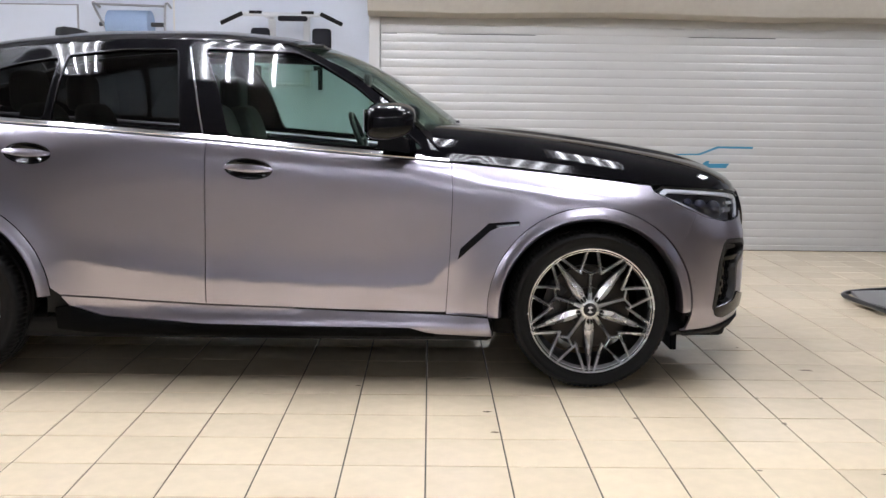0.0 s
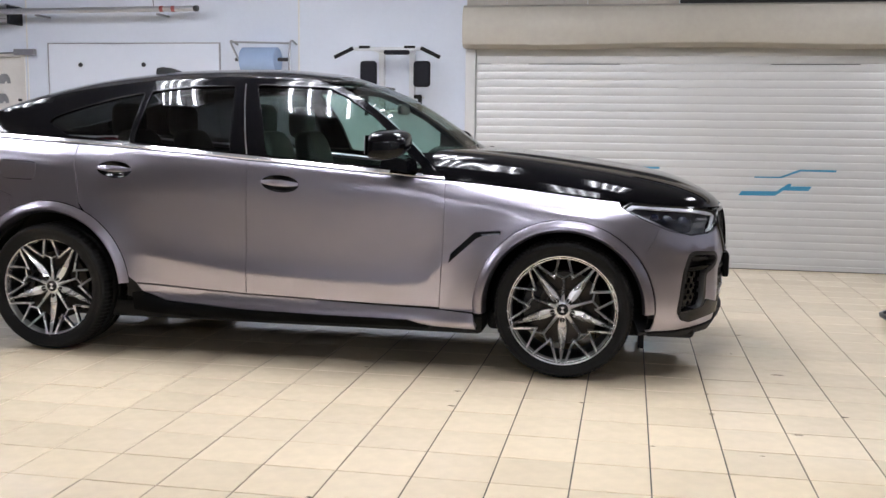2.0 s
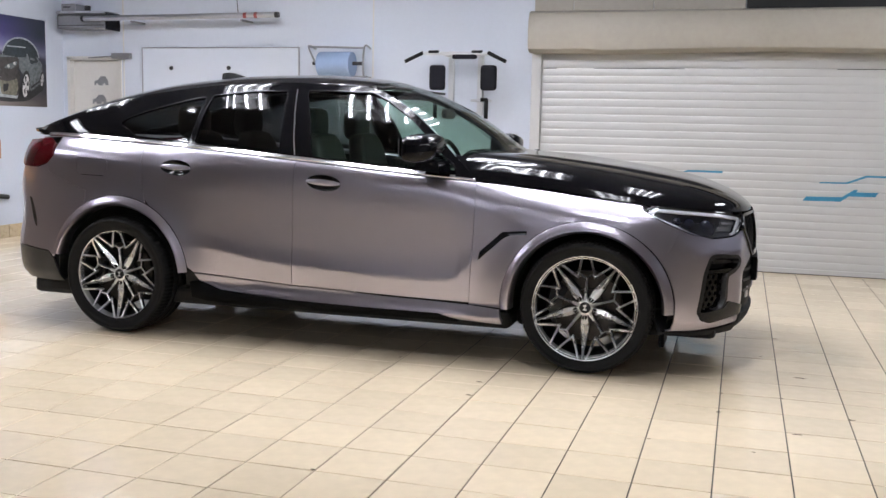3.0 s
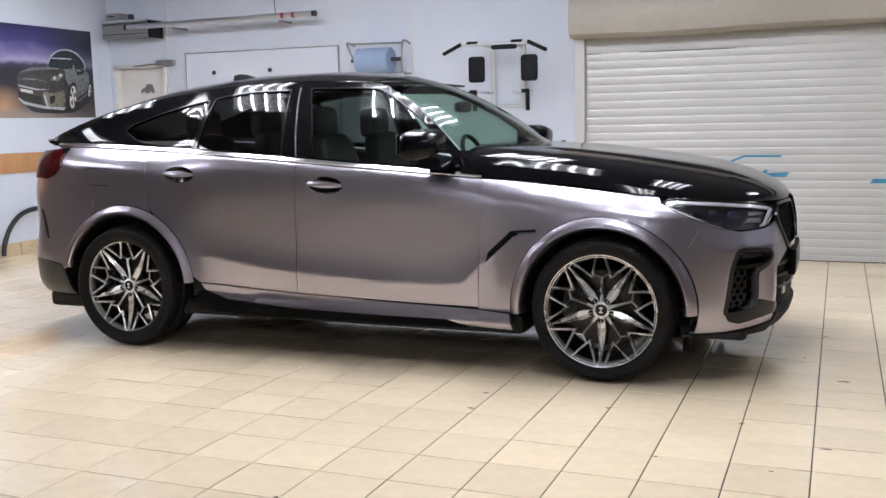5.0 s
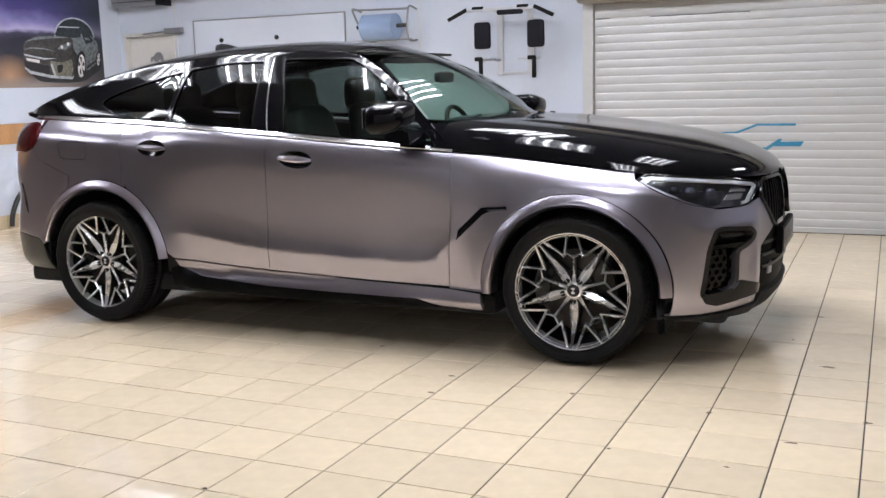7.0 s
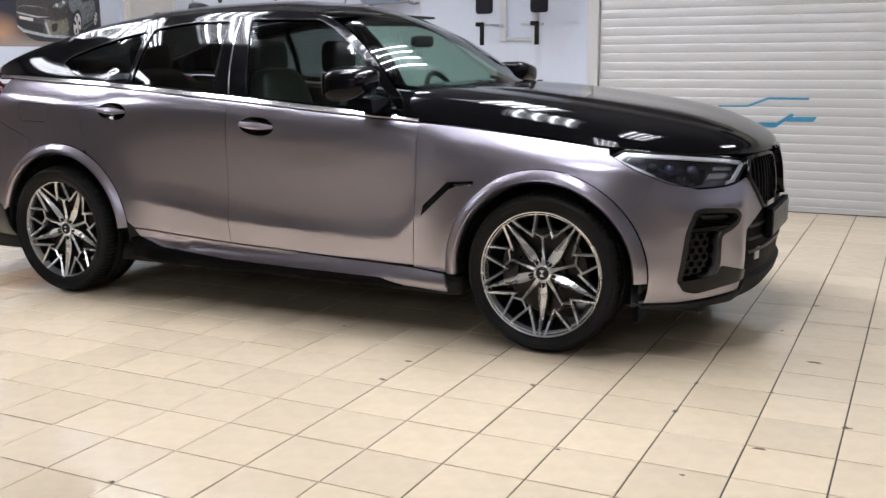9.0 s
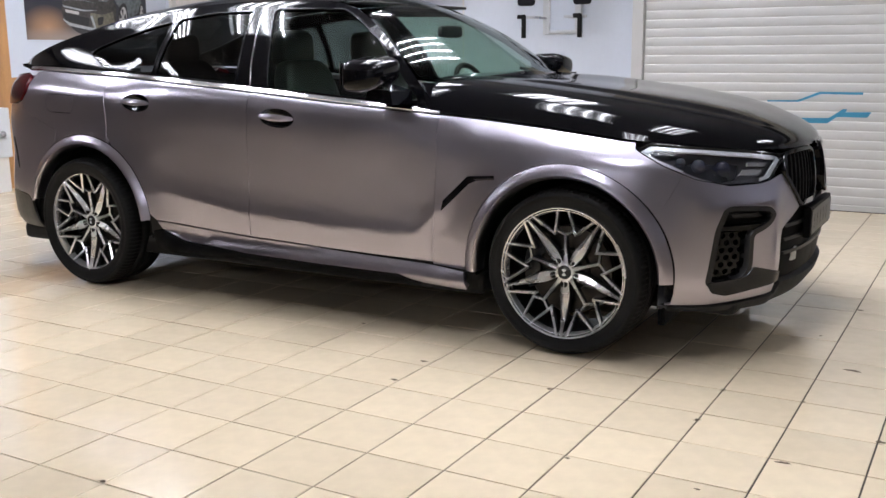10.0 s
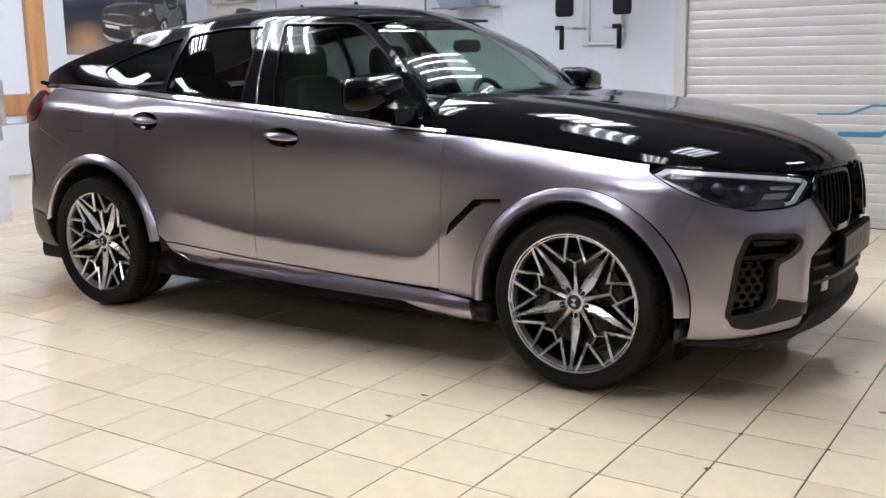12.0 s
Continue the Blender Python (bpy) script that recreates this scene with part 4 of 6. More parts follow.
def sheet(name, outline, place, mat, parent, label="", step=0.04, gap=0.0022, lift=0.0, depth=0.014, holes=(), flip=False):
    """A curved panel: an outline in two surface coordinates, laid on the surface that place() gives,
    with a turned-in edge. flip builds its mirror on the far side."""
    poly = resample(inset(outline, gap), step)
    hole_loops = [resample(inset(h, -gap), step) for h in holes]
    pts, edges = [Vector(p) for p in poly], [(i, (i + 1) % len(poly)) for i in range(len(poly))]
    for h in hole_loops:
        b = len(pts)
        pts += [Vector(p) for p in h]
        edges += [(b + i, b + (i + 1) % len(h)) for i in range(len(h))]
    rim_n = len(pts)
    us, vs = [p[0] for p in poly], [p[1] for p in poly]
    nu, nv = int((max(us) - min(us)) / step) + 1, int((max(vs) - min(vs)) / step) + 1
    rim = np.array([tuple(p) for p in pts])
    for i in range(nu + 1):
        for j in range(nv + 1):
            p = (min(us) + (i + 0.5 * (j % 2)) * step, min(vs) + j * step)
            if inside(p, poly) and not any(inside(p, h) for h in hole_loops) and np.min(np.hypot(rim[:, 0] - p[0], rim[:, 1] - p[1])) > 0.45 * step:
                pts.append(Vector(p))
    v2, _, tris, *_ = delaunay_2d_cdt(pts, edges, [], 0, 1e-6)
    eps = 0.002
    pos, nor = [], []
    for p in v2:
        a = place(p[0], p[1])
        n = (place(p[0] + eps, p[1]) - place(p[0] - eps, p[1])).cross(place(p[0], p[1] + eps) - place(p[0], p[1] - eps))
        n = n.normalized() if n.length > 1e-12 else Vector((0, -1, 0))
        pos.append(a), nor.append(n)
    keep = []
    for t in tris:
        c = (sum(v2[i][0] for i in t) / len(t), sum(v2[i][1] for i in t) / len(t))
        if inside(c, poly) and not any(inside(c, h) for h in hole_loops):
            keep.append(tuple(t))
    # outward is away from the car's middle line
    mid = Vector((-1.5, 0, 0.7))
    sgn = 1 if sum((pos[i] - mid).dot(nor[i]) for t in keep for i in t) >= 0 else -1
    nor = [n * sgn for n in nor]
    m = Vector((1, -1, 1)) if flip else Vector((1, 1, 1))
    pos, nor = [(p + n * lift) * m for p, n in zip(pos, nor)], [n * m for n in nor]
    faces = []
    count = {}
    for t in keep:
        a, b, c = t[:3]
        if (pos[b] - pos[a]).cross(pos[c] - pos[a]).dot(nor[a]) < 0:
            t = t[::-1]
        faces.append(tuple(t))
        for i in range(3):
            e = (t[i], t[(i + 1) % 3])
            count[e] = count.get(e, 0) + 1
    verts, vn = list(pos), list(nor)
    if depth:
        ring = [e for e in count if (e[1], e[0]) not in count]
        for a, b in ring:
            k = len(verts)
            verts += [pos[a], pos[b], pos[b] - nor[b] * depth, pos[a] - nor[a] * depth]
            side = (pos[b] - pos[a]).cross(nor[a]).normalized()
            # the rolled edge turns from the panel's normal to the side
            n0, n1 = (nor[a] * 0.5 + side).normalized(), (nor[b] * 0.5 + side).normalized()
            vn += [n0, n1, side, side]
            faces.append((k + 1, k, k + 3, k + 2))
    me = bpy.data.meshes.new(name)
    me.from_pydata([tuple(p) for p in verts], [], faces)
    me.materials.append(M[mat])
    me.polygons.foreach_set("use_smooth", [True] * len(me.polygons))
    me.normals_split_custom_set_from_vertices([tuple(n) for n in vn])
    me.validate()
    ob = new(name, me)
    ob.parent = parent
    if label:
        ob["label"] = label
    return ob


def along(u0, u1, off=0.0, n=24):
    """Points along the belt line, off metres below it."""
    return [(u0 + (u1 - u0) * k / n, belt_at(u0 + (u1 - u0) * k / n) - off) for k in range(n + 1)]


def arc(cx, r, a0, a1, n=20):
    return [(cx + r * math.cos(radians(a0 + (a1 - a0) * k / n)), WHEEL_R + r * math.sin(radians(a0 + (a1 - a0) * k / n))) for k in range(n + 1)]


car = thing("car", "parked satin grey-violet SUV with gloss black roof and bonnet", "car")
F_ARCH, R_ARCH = 0.478, 0.500
HEADLIGHT = [(0.288, 0.917), (0.345, 0.944), (0.590, 0.927), (0.80, 0.908), (0.99, 0.884), (1.008, 0.855), (0.915, 0.780), (0.86, 0.774), (0.68, 0.772), (0.555, 0.795), (0.42, 0.850)]
INTAKE_KEY = [(0.66, 0.680), (0.70, 0.690), (0.89, 0.676), (0.925, 0.640), (0.905, 0.605), (0.86, 0.578), (0.80, 0.560), (0.800, 0.425), (0.775, 0.372), (0.66, 0.345), (0.605, 0.352), (0.596, 0.376), (0.624, 0.590)]
INTAKE = rounded(INTAKE_KEY, 0.022, 3)
GRILLE = [(1.02, 0.888), (1.15, 0.893), (1.30, 0.893), (1.37, 0.885), (1.375, 0.70), (1.33, 0.645), (1.16, 0.640), (1.0, 0.80)]
TAIL = [(-3.50, 1.115), (-3.53, 1.19), (-3.60, 1.215), (-3.8, 1.205), (-4.25, 1.19), (-4.25, 1.10), (-3.85, 1.03), (-3.65, 1.035), (-3.56, 1.06)]
U_MID = U_FRONT
HANDLES = ((-1.572, 1.004, 0.055), (-2.570, 1.062, 0.045))      # middle x, z and fall of each door handle
HANDLE_HOLES = [[(x + 0.108 * math.cos(2 * math.pi * k / 28), z + 0.047 * math.sin(2 * math.pi * k / 28) - t * 0.108 * math.cos(2 * math.pi * k / 28)) for k in range(28)] for x, z, t in HANDLES]

for far in (False, True):
    def lay(name, outline, mat, label="", **k):
        return sheet(name, outline, shell, mat, car, label, flip=far, **k)

    front_edge = [(-0.648, 1.0), (-0.643, 0.9), (-0.652, 0.65), (-0.668, 0.352)]
    rear_edge = [(-1.773, 0.380), (-1.771, 0.75), (-1.767, 1.0)]
    lay("front_door", along(-1.766, -0.649, 0.004) + front_edge + [(-1.15, 0.361)] + rear_edge, "wrap", holes=HANDLE_HOLES[:1], step=0.02)
    lay("rear_door", along(-2.84, -1.766, 0.004) + rear_edge[::-1] + [(-2.1, 0.397), (-2.436, 0.418)] + arc(AXLES[1], R_ARCH + 0.003, 9, 63, 10) + [(-2.785, 0.87), (-2.80, 1.0), (-2.812, 1.07)], "wrap", holes=HANDLE_HOLES[1:], step=0.02)
    fender = along(-0.649, 0.285, 0.004) + [(0.292, 0.918), (0.42, 0.857), (0.50, 0.83), (0.44, 0.72), (0.395, 0.645)] + arc(0, F_ARCH + 0.003, 35, 184, 24) + [(-0.668, 0.342)] + front_edge[::-1][1:]
    lay("front_fender", fender, "wrap", step=0.024, gap=0.0007)
    quarter = along(-3.52, -2.842, 0.004) + [(-2.812, 1.07), (-2.80, 1.0), (-2.785, 0.87)] + arc(AXLES[1], R_ARCH + 0.003, 66, 118, 10) + [(-3.212, 0.897), (-3.535, 1.004), (-3.56, 1.06), (-3.50, 1.115)]
    flap = rounded([(-3.30, 1.105), (-3.283, 0.998), (-3.065, 0.993), (-3.05, 1.095)], 0.035)
    lay("quarter_panel", quarter, "wrap", step=0.03, holes=[] if far else [flap])
    if not far:
        lay("fuel_flap", flap, "wrap", "closed fuel filler flap", step=0.03)
    lay("rear_bumper", [(-3.212, 0.897)] + arc(AXLES[1], R_ARCH + 0.003, 119, 165, 10) + [(-3.47, 0.455), (-3.515, 0.492), (-3.755, 0.506), (U_REAR, 0.506), (U_REAR, 1.02), (-3.85, 1.03), (-3.65, 1.035), (-3.56, 1.06), (-3.535, 1.004)], "wrap")
    lay("rear_valance", [(-3.40, 0.30), (-3.47, 0.45), (-3.515, 0.488), (-3.755, 0.502), (U_REAR, 0.502), (U_REAR, 0.30), (-3.9, 0.285)], "trim_black", "dark lower rear valance")
    lay("bumper_slit", rounded([(-3.757, 0.835), (-3.722, 0.832), (-3.676, 0.717), (-3.652, 0.64), (-3.675, 0.65), (-3.712, 0.70)], 0.012, 3), "under", "dark upright slit in the rear bumper", lift=0.0012, depth=0.003, gap=0)
    lay("tail_light", TAIL, "lens_red", "dark red tail lamp", lift=0.012, depth=0.03)
    lay("tailgate", [(-4.26, 1.10), (-4.26, 1.225), (U_REAR, 1.22), (U_REAR, 1.03), (-3.9, 1.03)], "wrap")
    # nose
    bumper = [(0.50, 0.83), (0.56, 0.806), (0.688, 0.770), (0.86, 0.772), (0.925, 0.782), (1.0, 0.80), (1.16, 0.640), (1.0, 0.56), (0.985, 0.50), (0.992, 0.39), (0.955, 0.29), (0.62, 0.268), (0.445, 0.265)] + arc(0, F_ARCH + 0.003, -12, 35, 10) + [(0.44, 0.72)]
    lay("front_bumper", bumper, "wrap", holes=[INTAKE], gap=0.0007)
    lay("bumper_centre", [(1.165, 0.636), (1.33, 0.640), (U_MID, 0.64), (U_MID, 0.33), (1.0, 0.33), (0.994, 0.39), (0.987, 0.50), (1.003, 0.557)], "cowl_black", "matt black lower grille surround", lift=-0.012)
    sheet("intake_back", INTAKE, shell, "under", car, "", lift=-0.07, depth=0, gap=-0.02, flip=far)
    # surround of the side intake
    lay("intake_frame", INTAKE, "trim_black", "satin black intake frame", holes=[inset(INTAKE, 0.022)], lift=0.003, depth=0.07, gap=0.001)
    lay("splitter", [(0.46, 0.262), (0.62, 0.265), (0.955, 0.287), (1.02, 0.325), (U_MID, 0.325), (U_MID, 0.245), (1.0, 0.238), (0.80, 0.24), (0.46, 0.243)], "under", "matt black front splitter", lift=0.012, depth=0.05)
    # rocker: wrapped upper strip and gloss black blade below
    rocker_top = [(-2.436, 0.414), (-2.1, 0.393), (-1.773, 0.376), (-1.15, 0.357), (-0.668, 0.346), (-0.475, 0.338)]
    rocker_low = [(-0.455, 0.25), (-0.70, 0.252), (-0.76, 0.262), (-0.836, 0.284), (-1.348, 0.287), (-1.784, 0.295), (-2.239, 0.325), (-2.40, 0.368)]

    def sill(u, z):
        p = shell(u, z)
        d = (0.36 - z) / 0.11
        p[1] -= (0.072 * math.sin(min(max(d, 0), 1.2) * math.pi * 0.5) - 0.05 * max(d - 0.75, 0.0)) * ease(-2.5, -2.3, u) + 0.008 * ease(-0.8, -0.55, u)
        return p

    sheet("side_skirt", rocker_top + rocker_low, sill, "wrap", car, "", flip=far, depth=0.03)
    blade = [(-2.46, 0.36)] + rocker_low[::-1][0:5] + [(-0.76, 0.26), (-0.72, 0.246), (-1.2, 0.243), (-1.6, 0.238), (-2.1, 0.238), (-2.46, 0.258)]
    sheet("skirt_blade", blade, sill, "cowl_black", car, "black skirt blade", flip=far, lift=0.006, depth=0.05)
    # fender vent: dark slash with a turned-in floor
    VENT = [(-0.618, 0.600), (-0.606, 0.652), (-0.478, 0.770), (-0.338, 0.782), (-0.335, 0.763), (-0.432, 0.752), (-0.47, 0.735)]
    lay("fender_vent", VENT, "black", "dark slash-shaped fender vent", lift=0.0015, depth=0.006, gap=0.0, step=0.025)
    lay("vent_blade", [(-0.445, 0.760), (-0.43, 0.7515), (-0.336, 0.7635), (-0.338, 0.770)], "chrome", "thin bright vent blade", lift=0.004, depth=0.004, gap=0.0)
    for cx, r, nm in ((0.0, F_ARCH, "front"), (AXLES[1], R_ARCH, "rear")):
        # wheel arch moulding: a rounded band that stands out from the body
        def band(q, t, cx=cx, r=r):
            rad = r - 0.064 * t
            x, z = cx + rad * math.cos(q), WHEEL_R + rad * math.sin(q)
            out = math.sin(min(t * 1.25, 1) * math.pi / 2) * 0.026 - 0.028 * max(t - 0.8, 0) / 0.2
            base = half_width(cx + r * math.cos(q), WHEEL_R + r * math.sin(q))
            if cx == 0.0:
                base = -shell(x, max(z, 0.26))[1]
            return Vector((x, -(base + out), z))

        q0, q1 = (-0.02, 3.22) if cx == 0.0 else (0.09, 2.9)
        bm = bmesh.new()
        N, K = 64, 8
        grid = [[bm.verts.new(band(q0 + (q1 - q0) * i / N, k / K)) for k in range(K + 1)] for i in range(N + 1)]
        for row in grid:
            p = row[-1].co
            row.append(bm.verts.new((p[0], p[1] + 0.06, p[2])))
        for i in range(N):
            for k in range(K + 1):
                bm.faces.new((grid[i][k], grid[i][k + 1], grid[i + 1][k + 1], grid[i + 1][k]))
        if far:
            bmesh.ops.scale(bm, verts=bm.verts, vec=(1, -1, 1))
        bmesh.ops.recalc_face_normals(bm, faces=bm.faces)
        auto_smooth(part("wheel_arch_trim", bm, "wrap", car), 50)
        # black liner
        bm = bmesh.new()
        rr = r - 0.03
        ys = (-0.93, -0.45)
        ring = [[bm.verts.new((cx + rr * math.cos(a), y, WHEEL_R + rr * math.sin(a))) for y in ys] for a in [radians(-8 + 196 * k / 28) for k in range(29)]]
        for a, b in zip(ring, ring[1:]):
            bm.faces.new((a[0], a[1], b[1], b[0]))
        bm.faces.new([q[1] for q in ring])
        if far:
            bmesh.ops.scale(bm, verts=bm.verts, vec=(1, -1, 1))
        part("wheel_well_liner", bm, "under", car, "black wheel well liner")

# bonnet, one sheet across
bm = bmesh.new()
NX, NY = 60, 140
hood_x = [-0.78 + 1.645 * math.sin(math.pi / 2 * k / NX) for k in range(NX + 1)]
rows = []
for i, x in enumerate(hood_x):
    rows.append([])
    for j in range(NY + 1):
        s = math.sin(0.5 * math.pi * (-1 + 2 * j / NY) * 0.92) / math.sin(0.46 * math.pi)
        rows[-1].append(bm.verts.new(hood(x, s * (1 - 0.003))))
for a, b in zip(rows, rows[1:]):
    for j in range(NY):
        bm.faces.new((a[j], b[j], b[j + 1], a[j + 1]))
bmesh.ops.recalc_face_normals(bm, faces=bm.faces)
bmesh.ops.solidify(bm, geom=bm.faces[:], thickness=0.012)
auto_smooth(part("bonnet", bm, "black", car, "gloss black bonnet"), 50)

# greenhouse: side frames with window openings, windscreen, roof, rear window
W_FRONT = rounded([(-1.675, 1.152), (-1.735, 1.36), (-1.83, 1.556), (-1.40, 1.545), (-1.28, 1.492), (-1.10, 1.385), (-0.95, 1.262), (-0.775, 1.098), (-1.2, 1.116)], 0.03)
W_REAR = rounded([(-1.888, 1.172), (-1.915, 1.36), (-1.955, 1.548), (-2.2, 1.545), (-2.462, 1.512), (-2.492, 1.212), (-2.2, 1.194)], 0.02)
W_QUARTER = rounded([(-2.522, 1.215), (-2.498, 1.505), (-2.67, 1.475), (-2.85, 1.425), (-3.03, 1.36), (-3.07, 1.325), (-2.93, 1.248)], 0.03)
for far in (False, True):
    top = [(-3.98 + 3.29 * k / 60, frame_top(-3.98 + 3.29 * k / 60)) for k in range(61)]
    low = [(x, belt(x) + 0.006) for x in (-0.62, -0.9, -1.3, -1.7, -2.1, -2.5, -2.9, -3.3, -3.7, -3.95)]
    sheet("side_frame", top + low, green_at, "black", car, "gloss black window surround and pillars", flip=far, holes=[W_FRONT, W_REAR, W_QUARTER], gap=0.001, depth=0.02, step=0.035)
    sheet("front_window", W_FRONT, green_at, "glass_side", car, "green-tinted front side window", flip=far, gap=-0.004, lift=-0.006, depth=0, step=0.05)
    sheet("rear_window", W_REAR, green_at, "glass_dark", car, "dark privacy glass", flip=far, gap=-0.004, lift=-0.006, depth=0, step=0.05)
    sheet("quarter_window", W_QUARTER, green_at, "glass_dark", car, "dark privacy quarter glass", flip=far, gap=-0.004, lift=-0.006, depth=0, step=0.05)
    for w in (W_FRONT, W_REAR, W_QUARTER):
        sheet("window_trim", inset(w, -0.005), green_at, "trim_metal", car, "thin dark metal window trim", flip=far, holes=[inset(w, 0.002)], lift=0.003, depth=0.006, gap=0, step=0.05)
    sheet("pillar_trim", [(-1.784, 1.16), (-1.835, 1.36), (-1.897, 1.56), (-1.904, 1.56), (-1.842, 1.36), (-1.791, 1.16)], green_at, "belt_metal", car, "thin glossy strip on the door pillar", flip=far, lift=0.003, depth=0.005, gap=0, step=0.05)
    # bright strip along the windows' lower edge, its face turned up
    def strip(x, z):
        return green_at(x, z) + Vector((0, -0.017 + 0.85 * (z - belt(x) - 0.004), 0))

    xs = [-3.62 + 2.96 * k / 48 for k in range(49)]
    sheet("belt_moulding", [(x, belt(x) + 0.006) for x in xs] + [(x, belt(x) + 0.022) for x in xs[::-1]], strip, "belt_metal", car, "bright flat belt moulding", flip=far, gap=0, depth=0.012, step=0.06)


def over(x, s):
    """Across the roof: s from -1 at the near belt to 1 at the far belt."""
    p = green(x, 1 - abs(s))
    return Vector((p[0], p[1] if s < 0 else -p[1], p[2]))


def v_of(x, z):
    lo, hi = 0.0, 1.0
    for _ in range(24):
        mid = (lo + hi) / 2
        lo, hi = (mid, hi) if green(x, mid)[2] < z else (lo, mid)
    return lo


def span(name, xa, xb, mat, label, n=36, bow_a=0.0, bow_b=0.0, lift=0.0, margin=0.0):
    """A lengthways piece of the roof between the two side frames, from xa to xb at the middle."""
    bm = bmesh.new()
    rows, m = [], 32
    for i in range(n + 1):
        row = []
        for j in range(m + 1):
            q = -1 + 2 * j / m
            a, b = xa + bow_a * q * q, xb + bow_b * q * q
            x = a + (b - a) * i / n
            edge = 1 - v_of(x, frame_top(x)) - margin
            row.append(bm.verts.new(over(x, q * edge) + Vector((0, 0, lift))))
        rows.append(row)
    for a, b in zip(rows, rows[1:]):
        for j in range(m):
            bm.faces.new((a[j], a[j + 1], b[j + 1], b[j]))
    bmesh.ops.recalc_face_normals(bm, faces=bm.faces)
    return part(name, bm, mat, car, label)


span("windscreen", -1.40, -0.55, "glass_side", "windscreen of clear tinted glass", bow_a=-0.06, bow_b=-0.06, margin=0.012)
span("cowl_panel", -0.60, -0.552, "black", "gloss black cowl at the foot of the windscreen", bow_a=-0.20, bow_b=-0.055, lift=0.003)
span("roof", -3.02, -1.405, "black", "gloss black roof", bow_a=-0.05, bow_b=-0.06)
span("backlight", -3.80, -3.025, "glass_dark", "sloping dark rear window", bow_a=0.0, bow_b=-0.05)
span("boot_lid", -4.0, -3.805, "black", "gloss black boot lid with lip", lift=0.004)

# ---------------------------------------------------------------- wheels
def tyre_mesh(width, seg=276):
    """Low tyre with bulged walls, three grooves round the tread and cut shoulder blocks."""
    w = width / 2
    prof = [(0.280, -w + 0.018), (0.2965, -w + 0.008), (0.305, -w + 0.004), (0.318, -w), (0.338, -w + 0.002), (0.3385, -w + 0.0005), (0.347, -w + 0.003), (0.357, -w + 0.011), (0.3645, -w + 0.024), (0.3695, -w + 0.045)]
    for g in (-0.055, 0.0, 0.055):
        prof += [(0.3715, g - 0.006), (0.364, g - 0.005), (0.364, g + 0.005), (0.3715, g + 0.006)]
    prof += [(r, -y) for r, y in prof[:10][::-1]]
    cut = {8, 9, 10, 21, 22, 23}
    bm = bmesh.new()
    rings = []
    for i, (r, y) in enumerate(prof):
        ring = []
        for k in range(seg):
            rr = r - (0.009 if i in cut and k % 3 == 0 else 0)
            a = 2 * math.pi * k / seg
            ring.append(bm.verts.new((rr * math.cos(a), y, rr * math.sin(a))))
        rings.append(ring)
    for a, b in zip(rings, rings[1:]):
        for k in range(seg):
            bm.faces.new((a[k], a[(k + 1) % seg], b[(k + 1) % seg], b[k]))
    bmesh.ops.recalc_face_normals(bm, faces=bm.faces)
    return bm


def face_y(r):
    return -0.086 - 0.040 * (r / 0.285) ** 2


def spoke(bm, nodes, ridge=0.006, depth=0.026):
    """A ridged bar through (radius, degrees, half width) nodes on the dished wheel face."""
    pts = [Vector((r * math.cos(radians(a)), face_y(r), r * math.sin(radians(a)))) for r, a, _ in nodes]
    rows = []
    for i, (p, (r, a, hw)) in enumerate(zip(pts, nodes)):
        d = (pts[min(i + 1, len(pts) - 1)] - pts[max(i - 1, 0)])
        d.y = 0
        n = Vector((-d.z, 0, d.x)).normalized()
        rows.append([bm.verts.new(p + n * (hw * s) + Vector((0, y, 0))) for s, y in ((-1.15, depth), (-1, 0.004), (0, -ridge), (1, 0.004), (1.15, depth))])
    for a, b in zip(rows, rows[1:]):
        for k in range(4):
            bm.faces.new((a[k], a[k + 1], b[k + 1], b[k])).material_index = 1 if k in (0, 3) else 0
        bm.faces.new((a[4], a[0], b[0], b[4])).material_index = 1
    bm.faces.new(rows[0]), bm.faces.new(rows[-1][::-1])


